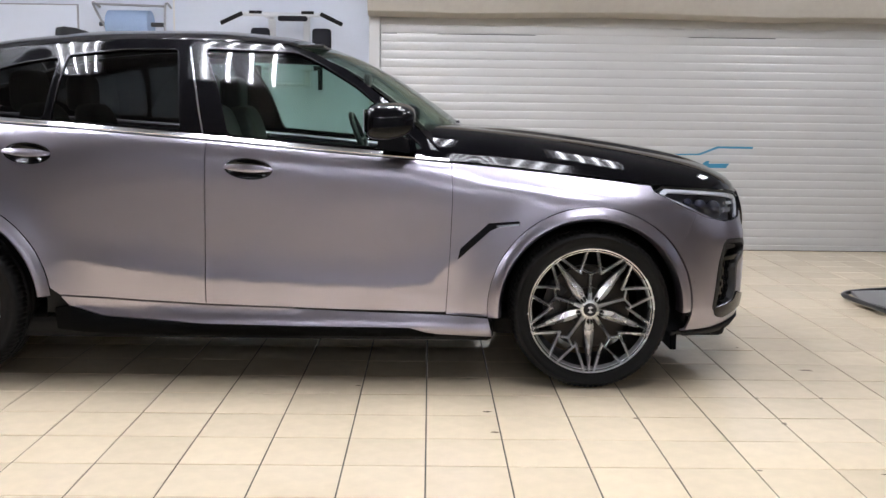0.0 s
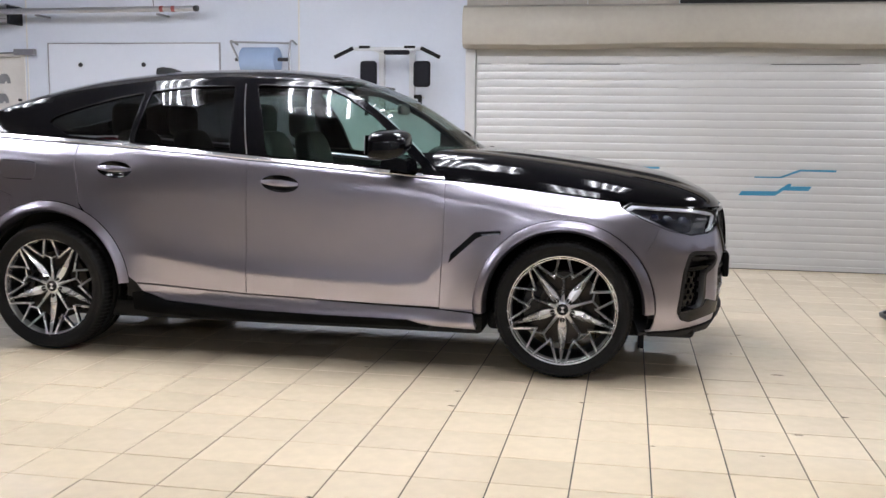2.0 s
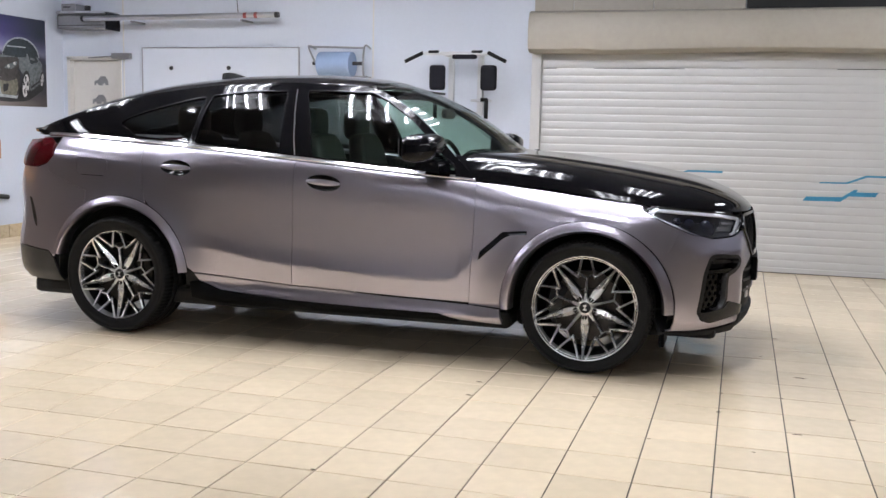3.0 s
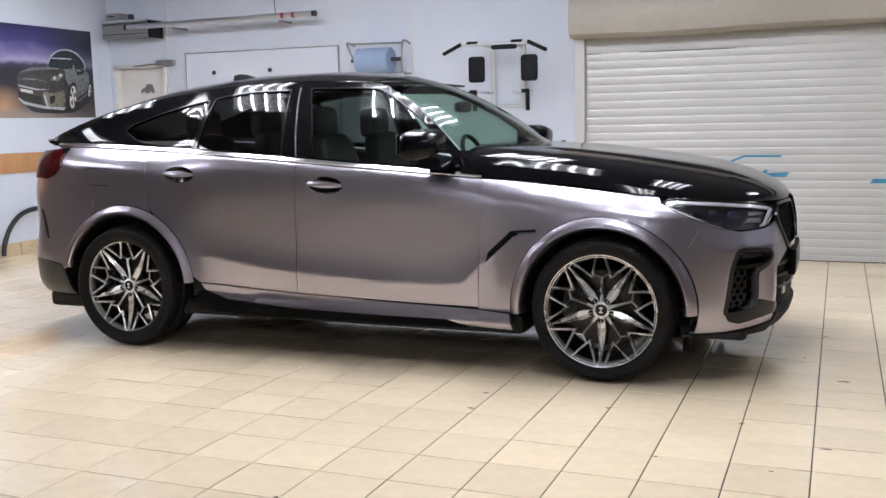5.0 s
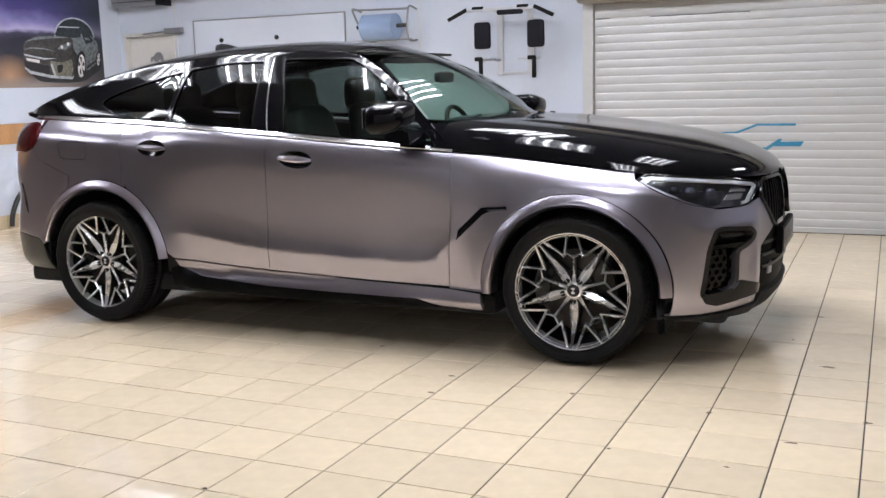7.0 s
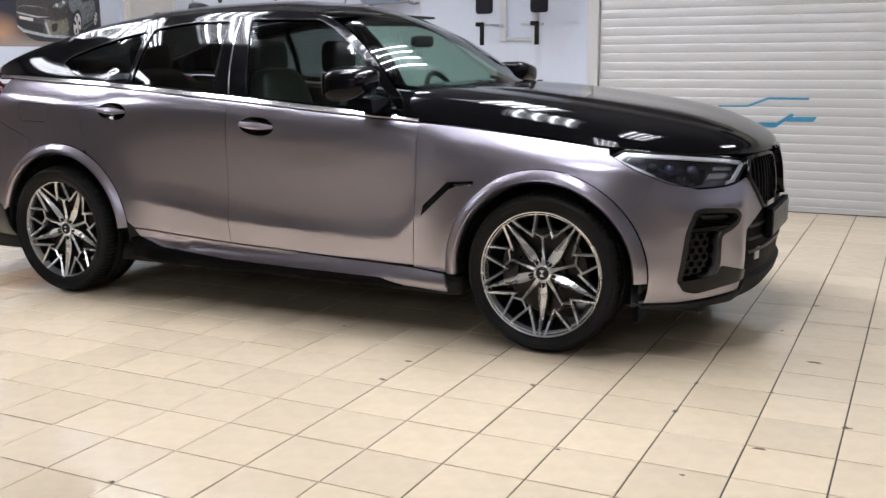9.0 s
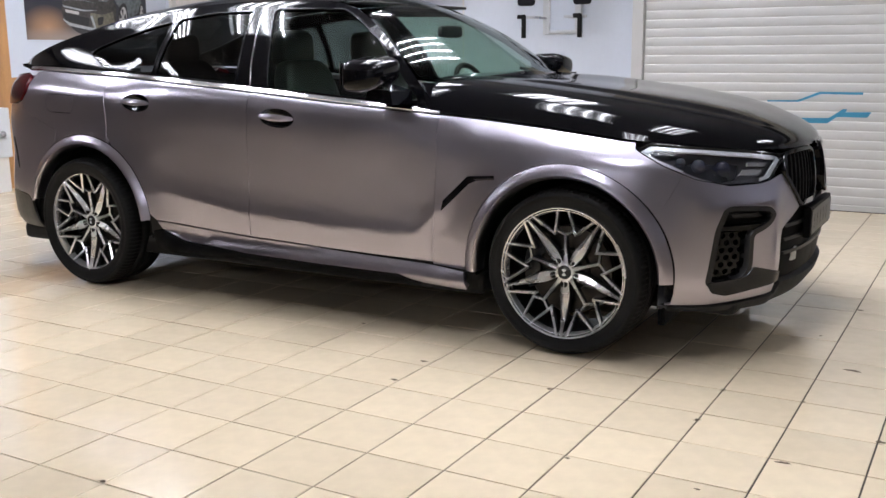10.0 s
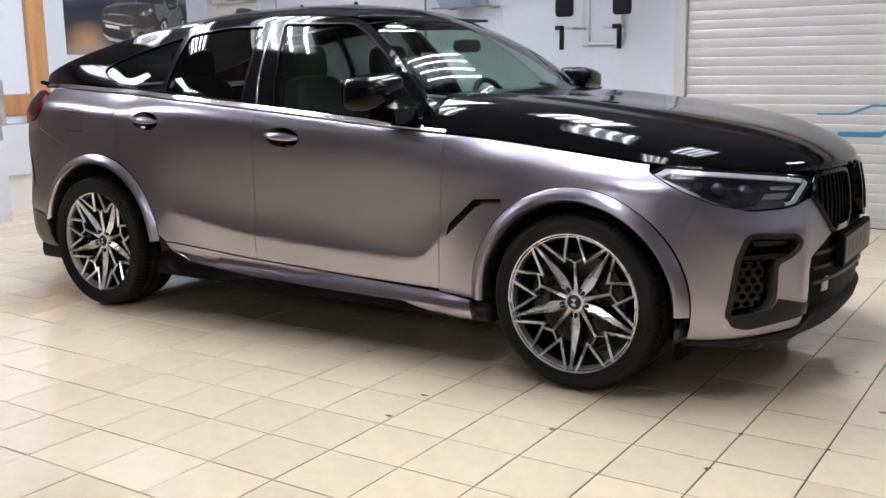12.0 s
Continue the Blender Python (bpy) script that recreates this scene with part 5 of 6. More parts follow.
def build_wheel(at, width, far):
    rim = lathe([(0.262, 0.12), (0.256, 0.05), (0.262, -0.02), (0.270, -0.095), (0.2735, -0.1165), (0.2765, -0.1255), (0.2795, -0.1265), (0.2812, -0.1165), (0.2842, -0.1170), (0.2862, -0.1325), (0.2900, -0.1335), (0.2935, -0.130), (0.2945, -0.122), (0.286, -0.112), (0.270, 0.12)], 96)
    wheel = part("wheel", rim, ["rim"], car, "multi-spoke polished alloy wheel with low black tyre")
    auto_smooth(wheel, 40)
    part("tyre", tyre_mesh(width), "tyre", wheel, "black low-profile tyre")
    barrel = lathe([(0.2615, 0.121), (0.2555, 0.05), (0.2615, -0.02), (0.2690, -0.092)], 64)
    part("rim_barrel", barrel, "rim_dark", wheel, "dark inner barrel")
    for k in range(5):
        a = -90 + 72 * k
        bm = bmesh.new()
        spoke(bm, [(0.034, a, 0.013), (0.062, a, 0.0175), (0.092, a, 0.0225), (0.115, a, 0.0225), (0.17, a, 0.0160), (0.23, a, 0.0092), (0.286, a, 0.004)], 0.017, 0.036)
        bmesh.ops.recalc_face_normals(bm, faces=bm.faces)
        part("blade_spoke", bm, ["rim", "rim_dark"], wheel, "", False)
        c = a + 36
        bm = bmesh.new()
        spoke(bm, [(0.04, c, 0.011), (0.085, c, 0.0075), (0.13, c, 0.0062), (0.170, c, 0.0068)], 0.008, 0.028)
        for s in (-1, 1):
            spoke(bm, [(0.166, c, 0.0055), (0.193, c + s * 13.2, 0.0045)], 0.004, 0.024)
            spoke(bm, [(0.286, c + s * 31.5, 0.0066), (0.180, c + s * 16.6, 0.0064), (0.170, c + s * 14.6, 0.0030)], 0.007, 0.026)
            spoke(bm, [(0.171, c + s * 16.2, 0.0040), (0.183, c + s * 14.8, 0.0060), (0.287, c + s * 4.4, 0.0062)], 0.007, 0.026)
        bmesh.ops.recalc_face_normals(bm, faces=bm.faces)
        part("star_spoke", bm, ["rim", "rim_dark"], wheel, "", False)
        x, z = 0.056 * math.cos(radians(a)), 0.056 * math.sin(radians(a))
        bm = bmesh.new()
        rod(bm, (x, -0.1025, z), (x, -0.05, z), 0.0135, 14)
        part("bolt", bm, "under", wheel, "recessed dark wheel bolt")
    hub = lathe([(0.0, -0.0965), (0.034, -0.0965), (0.042, -0.092), (0.044, -0.04)], 32)
    auto_smooth(part("hub", hub, "rim", wheel))
    cap = lathe([(0.0, -0.1025), (0.027, -0.1025), (0.031, -0.0990), (0.032, -0.094)], 32)
    cap_ob = auto_smooth(part("hub_cap", cap, "lamp_dark", wheel, "round dark hub cap with pale quarters"))
    for q in (45, 225):
        bm = bmesh.new()
        fan = [bm.verts.new((0, -0.1032, 0))] + [bm.verts.new((0.016 * math.cos(radians(q + t)), -0.1032, 0.016 * math.sin(radians(q + t)))) for t in range(0, 91, 15)]
        bm.faces.new(fan)
        part("emblem_quarter", bm, "drl", wheel, "pale emblem quarter", False)
    disc = lathe([(0.07, -0.052), (0.095, -0.052), (0.097, -0.03), (0.196, -0.030), (0.198, -0.026), (0.198, 0.004), (0.196, 0.008), (0.08, 0.008)], 64)
    auto_smooth(part("brake_disc", disc, "disc", wheel, "steel brake disc"))
    cal = bmesh.new()
    rows = []
    for k in range(9):
        q = radians(140 + 8.5 * k)
        rows.append([cal.verts.new((r * math.cos(q), y, r * math.sin(q))) for r, y in ((0.135, -0.055), (0.215, -0.05), (0.225, -0.03), (0.225, 0.03), (0.135, 0.03))])
    for a, b in zip(rows, rows[1:]):
        for k in range(5):
            cal.faces.new((a[k], a[(k + 1) % 5], b[(k + 1) % 5], b[k]))
    cal.faces.new(rows[0]), cal.faces.new(rows[-1][::-1])
    bmesh.ops.recalc_face_normals(cal, faces=cal.faces)
    auto_smooth(part("brake_caliper", cal, "lamp_dark", wheel, "dark brake caliper"))
    wheel.location = at
    if far:
        wheel.rotation_euler = (0, 0, math.pi)
    return wheel


for x, w, yc in ((AXLES[0], 0.275, 0.845), (AXLES[1], 0.305, 0.85)):
    build_wheel((x, -yc, WHEEL_R), w, False)
    build_wheel((x, yc, WHEEL_R), w, True)

# ---------------------------------------------------------------- lamps, grille, trims


def lamp_cover(far):
    def lay(name, outline, mat, label="", **k):
        return sheet(name, outline, shell, mat, car, label, flip=far, **k)

    HL = rounded(HEADLIGHT, 0.02, 3)
    lay("headlight_housing", HL, "lamp_inner", "smoked grey headlight housing", lift=-0.05, depth=0, gap=-0.02)
    head = lay("headlight", HL, "black", "black headlight frame", holes=[inset(HL, 0.006)], lift=0.001, depth=0.06, gap=0.0015)
    lens = lay("headlight_glass", HL, "glass_lamp", "clear headlight glass", lift=-0.003, depth=0, gap=0.008)
    # light guides: along the upper edge and hooked at the inner end
    top = [(0.318, 0.914), (0.352, 0.9335), (0.590, 0.918), (0.80, 0.899), (0.965, 0.878), (0.950, 0.864), (0.80, 0.885), (0.590, 0.905), (0.368, 0.920), (0.345, 0.908)]
    hook = [(0.968, 0.876), (0.992, 0.860), (0.912, 0.790), (0.86, 0.783), (0.86, 0.795), (0.895, 0.799), (0.958, 0.857)]
    mid = [(0.80, 0.866), (0.925, 0.858), (0.91, 0.844), (0.80, 0.852)]
    low = [(0.78, 0.838), (0.895, 0.832), (0.875, 0.808), (0.76, 0.812)]
    tip = [(0.305, 0.912), (0.318, 0.914), (0.50, 0.836), (0.49, 0.828)]
    for o, l, mat in ((top, -0.006, "drl"), (hook, -0.006, "drl"), (mid, -0.02, "reflector"), (low, -0.026, "reflector"), (tip, -0.006, "drl")):
        lay("light_guide", o, mat, "pale light guide", lift=l, depth=0.01, gap=0)
    lay("projector_bezel", rounded([(0.46, 0.885), (0.77, 0.868), (0.75, 0.796), (0.66, 0.790), (0.54, 0.815), (0.45, 0.852)], 0.02), "lamp_dark", "black bezel round the projectors", lift=-0.04, depth=0.01, gap=0)
    for u, z, r in ((0.495, 0.862, 0.022), (0.575, 0.845, 0.032), (0.690, 0.832, 0.036)):
        p = shell(u, z)
        n = (shell(u + 0.01, z) - shell(u - 0.01, z)).cross(Vector((0, 0, 1))).normalized()
        c = p - n * 0.05
        bm = bmesh.new()
        bmesh.ops.create_uvsphere(bm, u_segments=20, v_segments=12, radius=r, matrix=Matrix.Translation((c.x, -c.y if far else c.y, c.z)))
        part("projector_lens", bm, "lens_blue", car, "dark blue-tinted projector lens")
    # side intake: fog slot insert, divider and honeycomb
    lay("fog_insert", [(0.70, 0.655), (0.86, 0.645), (0.875, 0.628), (0.72, 0.632)], "rim_dark", "small grey fog lamp insert", lift=-0.03, depth=0.02, gap=0)
    lay("intake_divider", [(0.63, 0.588), (0.80, 0.582), (0.86, 0.592), (0.86, 0.604), (0.63, 0.603)], "black", "", lift=-0.006, depth=0.04, gap=0)
    cells = []
    for i in range(5):
        for j in range(7):
            u, z = 0.628 + i * 0.042 + (0.021 if j % 2 else 0), 0.375 + j * 0.031
            hexa = [(u + 0.0145 * math.cos(radians(60 * k + 30)), z + 0.0132 * math.sin(radians(60 * k + 30))) for k in range(6)]
            if all(inside(p, INTAKE) for p in hexa) and z < 0.572:
                cells.append(hexa)
    lay("honeycomb", inset([(0.615, 0.365), (0.68, 0.352), (0.785, 0.39), (0.792, 0.575), (0.635, 0.575), (0.608, 0.40)], 0.0), "black", "black honeycomb mesh", holes=cells, lift=-0.03, depth=0.015, gap=0, step=0.02)
    # wrapped wedge between the intake and the grille is part of the bumper; bright lower edge of the intake
    lay("intake_winglet", rounded([(0.602, 0.368), (0.77, 0.384), (0.806, 0.424), (0.988, 0.378), (0.992, 0.34), (0.808, 0.325), (0.683, 0.309), (0.625, 0.325)], 0.012, 3), "trim_metal", "dark glossy winglet under the intake", lift=0.008, depth=0.05, gap=0, step=0.02)
    # kidney grille
    lay("grille_back", GRILLE, "under", "", lift=-0.06, depth=0, gap=-0.01)
    lay("grille_frame", rounded(GRILLE, 0.03, 3), "black", "gloss black kidney frame", holes=[inset(rounded(GRILLE, 0.03, 3), 0.018)], lift=0.010, depth=0.05, gap=0.002)
    for k in range(8):
        u = 1.055 + 0.042 * k
        zb = max(0.655, 0.80 - (u - 1.0) * 1.02) + 0.012
        lay("grille_bar", [(u - 0.008, zb), (u + 0.008, zb - 0.006), (u + 0.008, 0.876), (u - 0.008, 0.876)], "cowl_black", "", lift=-0.006, depth=0.03, gap=0, step=0.03)
    lay("grille_sensor", [(1.19, 0.648), (1.30, 0.648), (1.30, 0.672), (1.22, 0.668)], "chrome", "small bright grille clip", lift=0.013, depth=0.01, gap=0)
    # lower grille openings in the black centre
    for z in (0.44, 0.50, 0.56):
        lay("lower_grille_bar", [(1.04, z), (U_MID, z), (U_MID, z + 0.016), (1.03, z + 0.014)], "trim_black", "", lift=-0.002, depth=0.02, gap=0, step=0.06)
    lay("tow_cover", [(1.12, 0.40), (1.17, 0.40), (1.165, 0.46), (1.125, 0.45)], "drl", "pale bracket in the lower grille", lift=-0.004, depth=0.01, gap=0)
    lay("parking_sensor", [(0.491 + 0.010 * math.cos(radians(a)), 0.504 + 0.010 * math.sin(radians(a))) for a in range(0, 360, 30)], "wrap", "", lift=0.0015, depth=0.004, gap=0, step=0.01)
    # under-lip blades
    lay("splitter_blade", [(0.42, 0.244), (0.95, 0.238), (U_MID, 0.242), (U_MID, 0.226), (0.98, 0.222), (0.42, 0.228)], "trim_black", "black lower lip", lift=-0.02, depth=0.2, gap=0)
    # shell behind the panel gaps
    shell_out = along(-3.95, 1.0, 0.03, 40) + [(1.0, 0.34), (0.6, 0.32), (-1.5, 0.30), (-3.5, 0.34), (-3.95, 0.4)]
    lay("body_shell", shell_out, "under", "black inner shell behind the panel gaps", holes=[arc(0, 0.46, 0, 345, 23), arc(AXLES[1], 0.48, 0, 345, 23), inset(HL, -0.004), inset(INTAKE, -0.004)] + HANDLE_HOLES, lift=-0.032, depth=0, gap=0, step=0.07)


M["lens_blue"] = material("projector_glass", (0.008, 0.010, 0.028), 0.05, 0.0, None, coat=0.2)


def handle(x, z, tilt, far):
    def ell(su, sv, r=1.0, n=28):
        return [(x + su * math.cos(2 * math.pi * k / n), z + sv * math.sin(2 * math.pi * k / n) - tilt * su * math.cos(2 * math.pi * k / n)) for k in range(n)]

    def dish(u, v):
        p = shell(u, v)
        q = ((u - x) / 0.108) ** 2 + ((v - z + tilt * (u - x)) / 0.047) ** 2
        return p + Vector((0, 0.036 * max(0.0, 1 - q), 0))

    sheet("handle_cup", ell(0.108, 0.047), dish, "black", car, "hollow behind the door handle", flip=far, depth=0, gap=0.0, step=0.012)

    def bow(u, v):
        p = shell(u, v)
        t = (u - x) / 0.108
        return p + Vector((0, -0.022 * (1 - t * t) - 0.010 * (1 - min(abs((v - z + tilt * (u - x)) / 0.02), 1) ** 2), 0))

    bar = [(x + 0.108 * t, z - tilt * 0.108 * t + 0.004 + s * 0.017 * (1 - 0.55 * t * t)) for s, ts in ((1, [k / 8 - 1 for k in range(17)]), (-1, [1 - k / 8 for k in range(17)])) for t in ts]
    sheet("door_handle", bar, bow, "wrap", car, "wrapped bow-shaped door handle", flip=far, depth=0.012, gap=0, step=0.012)


for far in (False, True):
    lamp_cover(far)
    for x, z, t in HANDLES:
        handle(x, z, t, far)


def blob(c, radii, e1=0.6, e2=0.6, nu=32, nv=18):
    """A rounded block: a superellipsoid."""
    bm = bmesh.new()
    pw = lambda v, e: math.copysign(abs(v) ** e, v)
    rows = []
    for i in range(1, nv):
        p = -math.pi / 2 + math.pi * i / nv
        rows.append([bm.verts.new((c[0] + radii[0] * pw(math.cos(p), e1) * pw(math.cos(q), e2), c[1] + radii[1] * pw(math.cos(p), e1) * pw(math.sin(q), e2), c[2] + radii[2] * pw(math.sin(p), e1))) for q in [2 * math.pi * k / nu for k in range(nu)]])
    for a, b in zip(rows, rows[1:]):
        for k in range(nu):
            bm.faces.new((a[k], a[(k + 1) % nu], b[(k + 1) % nu], b[k]))
    lo, hi = bm.verts.new((c[0], c[1], c[2] - radii[2])), bm.verts.new((c[0], c[1], c[2] + radii[2]))
    for k in range(nu):
        bm.faces.new((lo, rows[0][(k + 1) % nu], rows[0][k])), bm.faces.new((hi, rows[-1][k], rows[-1][(k + 1) % nu]))
    bmesh.ops.recalc_face_normals(bm, faces=bm.faces)
    return bm


def door_mirror(sy):
    def shaped(c, radii, back):
        bm = blob(c, radii, 0.5, 0.46)
        for v in bm.verts:
            t = (v.co.x - c[0]) / radii[0]
            if t < 0:                      # the glass side is cut flat
                v.co.x = c[0] + back * t * radii[0]
            else:                          # the front tapers
                v.co.z = c[2] + (v.co.z - c[2]) * (1 - 0.30 * t * t) + 0.012 * t
            v.co.z += -0.03 * ((abs(v.co.y) - 1.04) / 0.1) * 0.4
        return bm

    y = sy * 1.045
    cap = part("mirror_housing", shaped((-0.94, y, 1.228), (0.125, 0.115, 0.074), 0.75), "black", car, "gloss black door mirror")
    g = bmesh.new()
    box(g, -1.038, y - 0.09, 1.178, -1.035, y + 0.09, 1.278, 0.0)
    part("mirror_glass", g, "chrome", cap, "mirror glass", False)
    foot = bmesh.new()
    sec = [(-0.99, 1.105), (-0.84, 1.085), (-0.85, 1.15), (-0.97, 1.18)]
    rows = [[foot.verts.new((x + dx, yy, z)) for x, z in sec] for yy, dx in ((sy * 0.865, 0.03), (sy * 0.93, 0.015), (sy * 1.0, 0.0))]
    for a, b in zip(rows, rows[1:]):
        for k in range(4):
            foot.faces.new((a[k], a[(k + 1) % 4], b[(k + 1) % 4], b[k]))
    foot.faces.new(rows[0]), foot.faces.new(rows[-1])
    bmesh.ops.recalc_face_normals(foot, faces=foot.faces)
    auto_smooth(part("mirror_foot", foot, "black", cap, "black mirror foot"))


door_mirror(-1)
door_mirror(1)

# cabin: tub, dashboard, seats, steering wheel, inner mirror
bm = bmesh.new()
sect = [(-0.80, 1.02), (-0.80, 0.45), (-0.70, 0.32), (0.70, 0.32), (0.80, 0.45), (0.80, 1.02)]
rows = [[bm.verts.new((x, y * k, z + dz)) for y, z in sect] for x, k, dz in ((-0.62, 0.95, 0.0), (-1.6, 1.0, 0.07), (-2.7, 1.0, 0.14), (-3.5, 0.85, 0.16))]
for a, b in zip(rows, rows[1:]):
    for k in range(5):
        bm.faces.new((a[k], a[k + 1], b[k + 1], b[k]))
bm.faces.new(rows[0]), bm.faces.new(rows[-1])
part("cabin_tub", bm, "seat", car, "dark cabin lining")
dash = bmesh.new()
prof = [(-0.62, 1.02), (-0.60, 1.085), (-0.72, 1.105), (-0.92, 1.095), (-1.02, 1.06), (-1.05, 0.98), (-1.0, 0.85), (-0.9, 0.7)]
rows = [[dash.verts.new((x, y, z - (0.02 if abs(y) > 0.7 else 0))) for x, z in prof] for y in (-0.79, -0.70, -0.3, 0.0, 0.3, 0.70, 0.79)]
for a, b in zip(rows, rows[1:]):
    for k in range(len(prof) - 1):
        dash.faces.new((a[k], a[k + 1], b[k + 1], b[k]))
bmesh.ops.recalc_face_normals(dash, faces=dash.faces)
part("dashboard", dash, "seat", car, "dark dashboard")


def seat(x, y, wide=0.25):
    s = part("seat", blob((x, y, 0.62), (0.26, wide, 0.10), 0.4, 0.4), "seat", car, "dark leather seat")
    back = blob((0, 0, 0.30), (0.075, wide, 0.33), 0.45, 0.45)
    for v in back.verts:
        v.co.y *= 1 - 0.16 * max(v.co.z - 0.35, 0) / 0.28
        v.co.x -= 0.22 * v.co.z
    bmesh.ops.translate(back, verts=back.verts, vec=(x - 0.22, y, 0.66))
    part("backrest", back, "seat", s)
    head = blob((x - 0.41, y, 1.345), (0.065, 0.14, 0.105), 0.5, 0.5)
    part("headrest", head, "seat", s)
    for dy in (-0.05, 0.05):
        k = bmesh.new()
        rod(k, (x - 0.385, y + dy, 1.20), (x - 0.415, y + dy, 1.33), 0.006)
        part("headrest_post", k, "chrome", s)
    return s


seat(-1.48, -0.38), seat(-1.48, 0.38)
seat(-2.35, -0.38), seat(-2.35, 0.38)
ring = pipe([(-1.14 - 0.07 * math.sin(radians(a)), 0.38 + 0.185 * math.cos(radians(a)), 1.075 + 0.17 * math.sin(radians(a))) for a in range(0, 360, 20)], 0.016, 10, True)
wheel_s = part("steering_wheel", ring, "seat", car, "dark steering wheel")
k = bmesh.new()
box(k, -1.16, 0.21, 1.05, -1.13, 0.55, 1.09, 0.01)
box(k, -1.165, 0.31, 1.0, -1.12, 0.45, 1.12, 0.02)
part("steering_hub", k, "seat", wheel_s)
part("inner_mirror", blob((-1.09, 0.0, 1.432), (0.018, 0.125, 0.034), 0.5, 0.5), "trim_black", car, "black inner rear-view mirror")
for y in (-0.33, 0.33):
    part("sun_visor", boxes((-1.40, y - 0.2, 1.572, -1.27, y + 0.2, 1.586), bevel=0.006), "seat", car, "", False)

# wipers, aerial, boot lip
for y0, y1 in ((-0.10, -0.62), (0.62, 0.08)):
    a, b = Vector((-0.63, y0, 1.205 - 0.06 * y0 * y0)), Vector((-0.70, y1, 1.235 - 0.16 * y1 * y1))
    k = bmesh.new()
    rod(k, a, b, 0.008, 8)
    rod(k, a + Vector((0.02, 0, -0.02)), a + Vector((0.02, 0, 0.02)), 0.018, 12)
    part("wiper", k, "trim_black", car, "black windscreen wiper")
fin = bmesh.new()
rows = []
for x, h, w in ((-2.76, 0.055, 0.012), (-2.72, 0.058, 0.018), (-2.66, 0.045, 0.022), (-2.60, 0.022, 0.018), (-2.56, 0.004, 0.008)):
    z = roof_line(x) - 0.006
    rows.append([fin.verts.new((x, -w * 1.6, z)), fin.verts.new((x, -w * 0.6, z + h * 0.75)), fin.verts.new((x, 0, z + h)), fin.verts.new((x, w * 0.6, z + h * 0.75)), fin.verts.new((x, w * 1.6, z))])
for a, b in zip(rows, rows[1:]):
    for k in range(4):
        fin.faces.new((a[k], a[k + 1], b[k + 1], b[k]))
fin.faces.new(rows[0]), fin.faces.new(rows[-1])
bmesh.ops.recalc_face_normals(fin, faces=fin.faces)
part("roof_aerial", fin, "cowl_black", car, "black shark-fin aerial")
lip = bmesh.new()
rows = []
for j in range(21):
    q = -1 + 2 * j / 20
    x = -3.99 + 0.30 * abs(q) ** 3
    y = 0.74 * q
    rows.append([lip.verts.new((x + dx, y, 1.262 - 0.018 * q * q + dz)) for dx, dz in ((0.16, 0.008), (0.0, 0.030), (-0.035, 0.028), (-0.03, 0.012), (0.10, -0.015))])
for a, b in zip(rows, rows[1:]):
    for k in range(5):
        lip.faces.new((a[k], a[(k + 1) % 5], b[(k + 1) % 5], b[k]))
lip.faces.new(rows[0]), lip.faces.new(rows[-1])
bmesh.ops.recalc_face_normals(lip, faces=lip.faces)
auto_smooth(part("boot_spoiler", lip, "black", car, "gloss black boot lip spoiler"))

# number plate with its carrier; unreadable marks as plain bars
part("plate_carrier", boxes((0.872, -0.275, 0.488, 0.905, 0.275, 0.628), bevel=0.006), "cowl_black", car, "black number plate carrier", False)
# the unlit look of the plate is put into its near-black colour
plate = part("number_plate", boxes((0.9055, -0.26, 0.50, 0.9095, 0.26, 0.612), bevel=0.001), "plate", car, "number plate with plain bars, its shade put into the colour", False)
for y in (-0.2, -0.12, -0.04, 0.04, 0.12):
    part("plate_bar", boxes((0.9096, y, 0.525, 0.9104, y + 0.045, 0.588)), "trim_black", plate, "", False)
# underbody
part("underbody", boxes((-3.7, -0.86, 0.195, -0.44, 0.86, 0.30), (-0.44, -0.70, 0.195, 0.44, 0.70, 0.30), (0.44, -0.74, 0.205, 0.70, 0.74, 0.30), bevel=0.03), "under", car, "black underbody", False)
for y in (-0.52, 0.52):
    k = bmesh.new()
    rod(k, (-3.95, y, 0.31), (-3.3, y, 0.28), 0.045, 14)
    part("exhaust_pipe", k, "under", car, "dark exhaust pipe")
for x in AXLES:
    k = bmesh.new()
    rod(k, (x, -0.78, 0.30), (x, 0.78, 0.30), 0.04, 12)
    box(k, x - 0.15, -0.18, 0.20, x + 0.15, 0.18, 0.34, 0.04)
    part("axle", k, "under", car, "dark axle and differential")
for y in (-0.86, 0.62):
    part("air_deflector", boxes((0.40, y, 0.165, 0.43, y + 0.24, 0.26), bevel=0.005), "cowl_black", car, "black rubber air deflector", False)

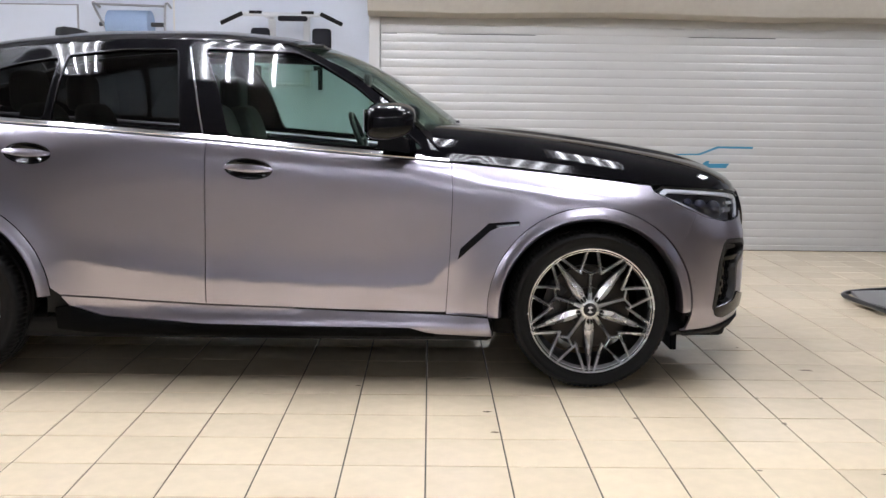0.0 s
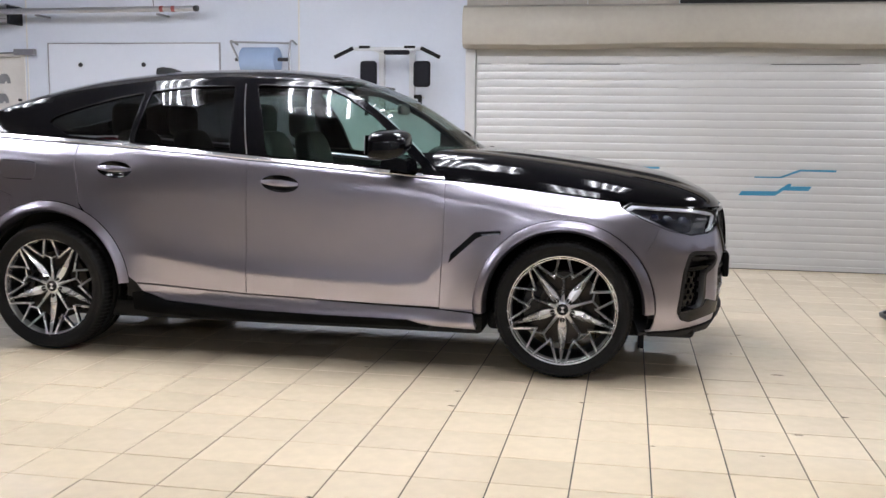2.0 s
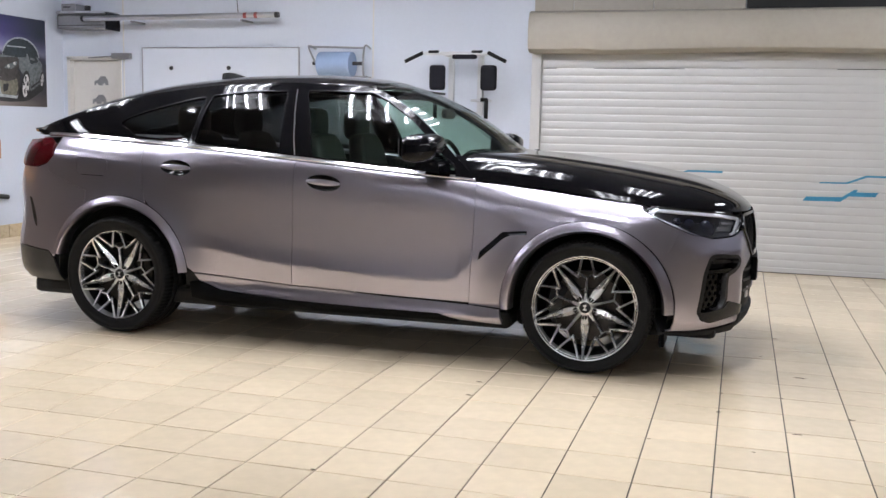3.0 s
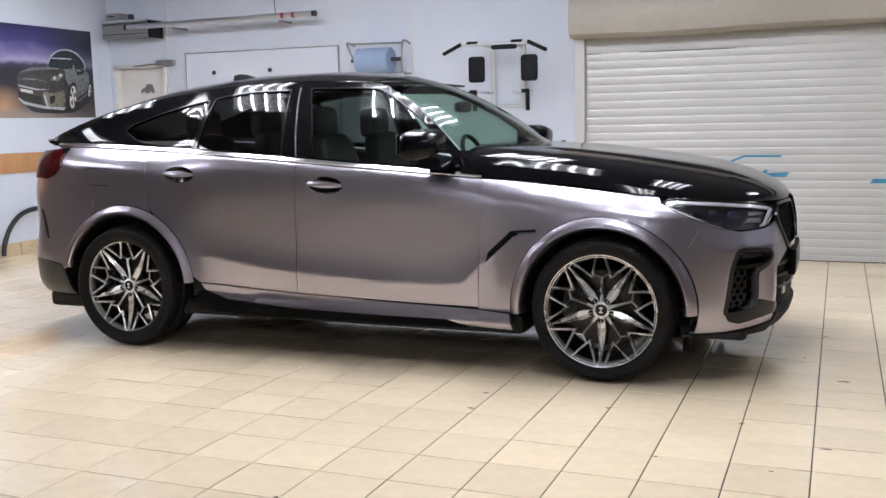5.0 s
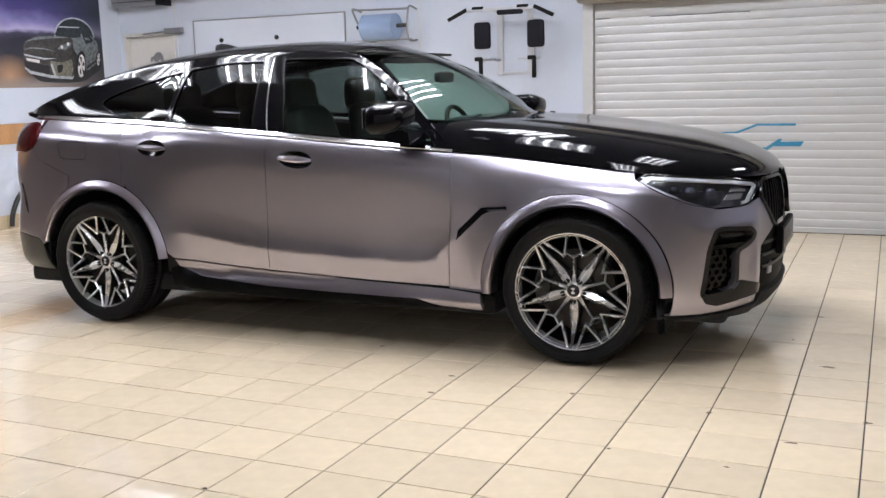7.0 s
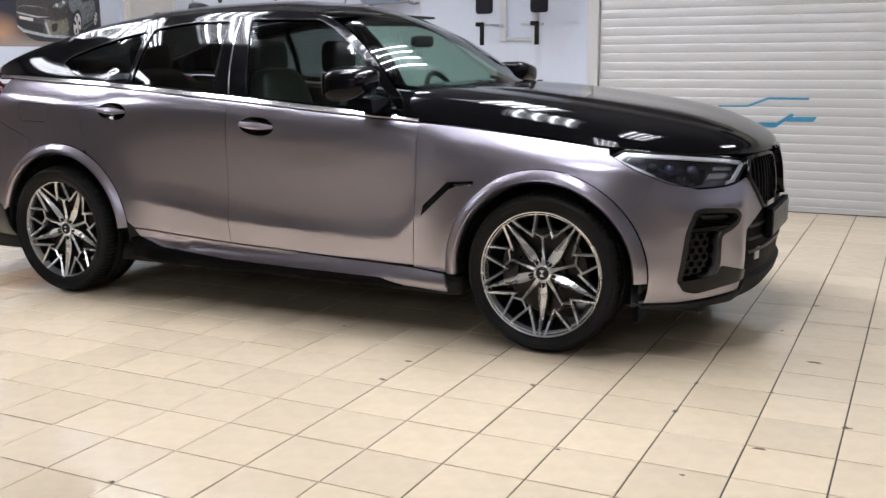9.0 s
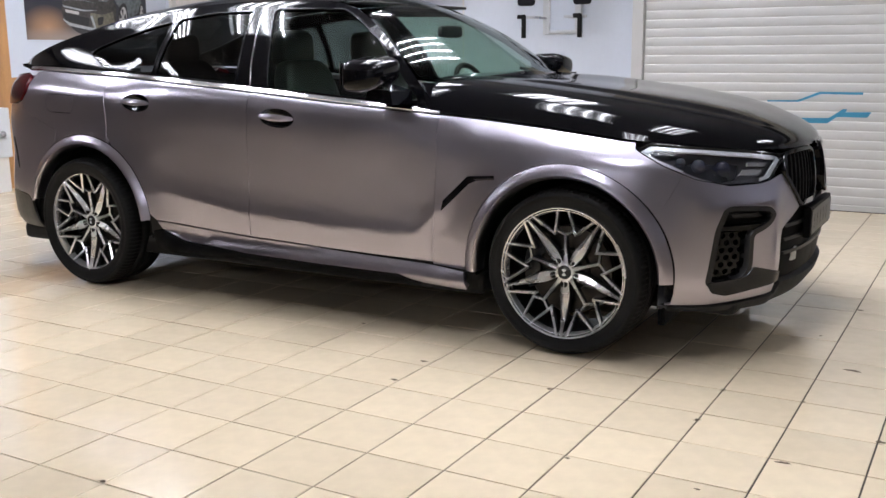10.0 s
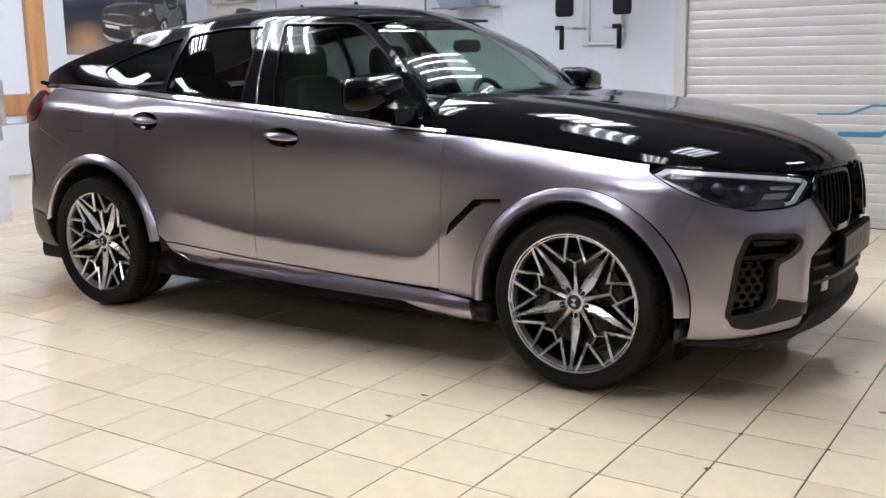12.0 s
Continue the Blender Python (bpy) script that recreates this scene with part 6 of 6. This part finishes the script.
# dark spots and chips on the floor tiles
for x, y, sx, sy in ((1.158, -0.595, 0.045, 0.017), (-0.474, -1.60, 0.022, 0.012), (-0.489, -1.33, 0.024, 0.012), (0.134, -1.40, 0.018, 0.014), (0.744, -1.458, 0.016, 0.026), (1.092, -1.70, 0.036, 0.012),
                     (1.05, -1.08, 0.012, 0.010), (1.35, -1.365, 0.024, 0.016), (0.747, -1.09, 0.012, 0.016), (-1.073, -0.945, 0.018, 0.010), (1.058, 0.46, 0.026, 0.016), (-0.766, -2.87, 0.02, 0.010),
                     (0.90, -2.03, 0.014, 0.008), (0.46, -2.0, 0.012, 0.008), (0.96, -0.12, 0.012, 0.010)):
    bm = bmesh.new()
    ring = [bm.verts.new((x + sx * math.cos(a) * random.uniform(0.35, 1.15), y + sy * math.sin(a) * random.uniform(0.35, 1.15), 0.0004)) for a in [2 * math.pi * k / 12 for k in range(12)]]
    bm.faces.new(ring)
    tagged(link("floor_stain", bm, "stain", None, "", False), "small dark chip or stain on a floor tile", "stain", "stains on the floor", "structure")

# ---------------------------------------------------------------- floor tiles
def floor_tiles():
    g = 0.0027
    h = PITCH / 2 - g

    def tile_into(verts, faces, cx, cy, dz):
        b = len(verts)
        for s, z in ((h, -0.006), (h, -0.0012), (h - 0.0014, 0.0)):
            verts += [(cx - s, cy - s, z + dz), (cx + s, cy - s, z + dz), (cx + s, cy + s, z + dz), (cx - s, cy + s, z + dz)]
        for r in (0, 4):
            for k in range(4):
                faces.append((b + r + k, b + r + (k + 1) % 4, b + r + 4 + (k + 1) % 4, b + r + 4 + k))
        faces.append((b + 8, b + 9, b + 10, b + 11))

    def mesh(name, verts, faces):
        me = bpy.data.meshes.new(name)
        me.from_pydata(verts, [], faces)
        me.materials.append(M["tile"])
        return me

    v, f = [], []
    tile_into(v, f, 0, 0, 0)
    one = mesh("tile", v, f)
    v, f = [], []
    i0, i1 = math.floor((X0 - TILE_X) / PITCH), math.ceil((X1 - TILE_X) / PITCH)
    j0, j1 = math.floor((Y0 - TILE_Y) / PITCH), math.ceil((Y1 - TILE_Y) / PITCH)
    for i in range(i0, i1):
        for j in range(j0, j1):
            cx, cy = TILE_X + (i + 0.5) * PITCH, TILE_Y + (j + 0.5) * PITCH
            dz = random.uniform(-0.0012, 0.0)
            if -2.9 < cx < 2.3 and -3.0 < cy < -0.55 and cx < 1.9:
                o = new("tile", one)
                o.location = (cx, cy, dz)
                o.rotation_euler = (random.uniform(-0.002, 0.002), random.uniform(-0.002, 0.002), 0)
                o.parent = floor
            else:
                tile_into(v, f, cx, cy, dz)
    rest = new("tile_field", mesh("tile_field", v, f))
    rest.parent = floor
    tagged(rest, "", "", "", "stuff")


floor_tiles()
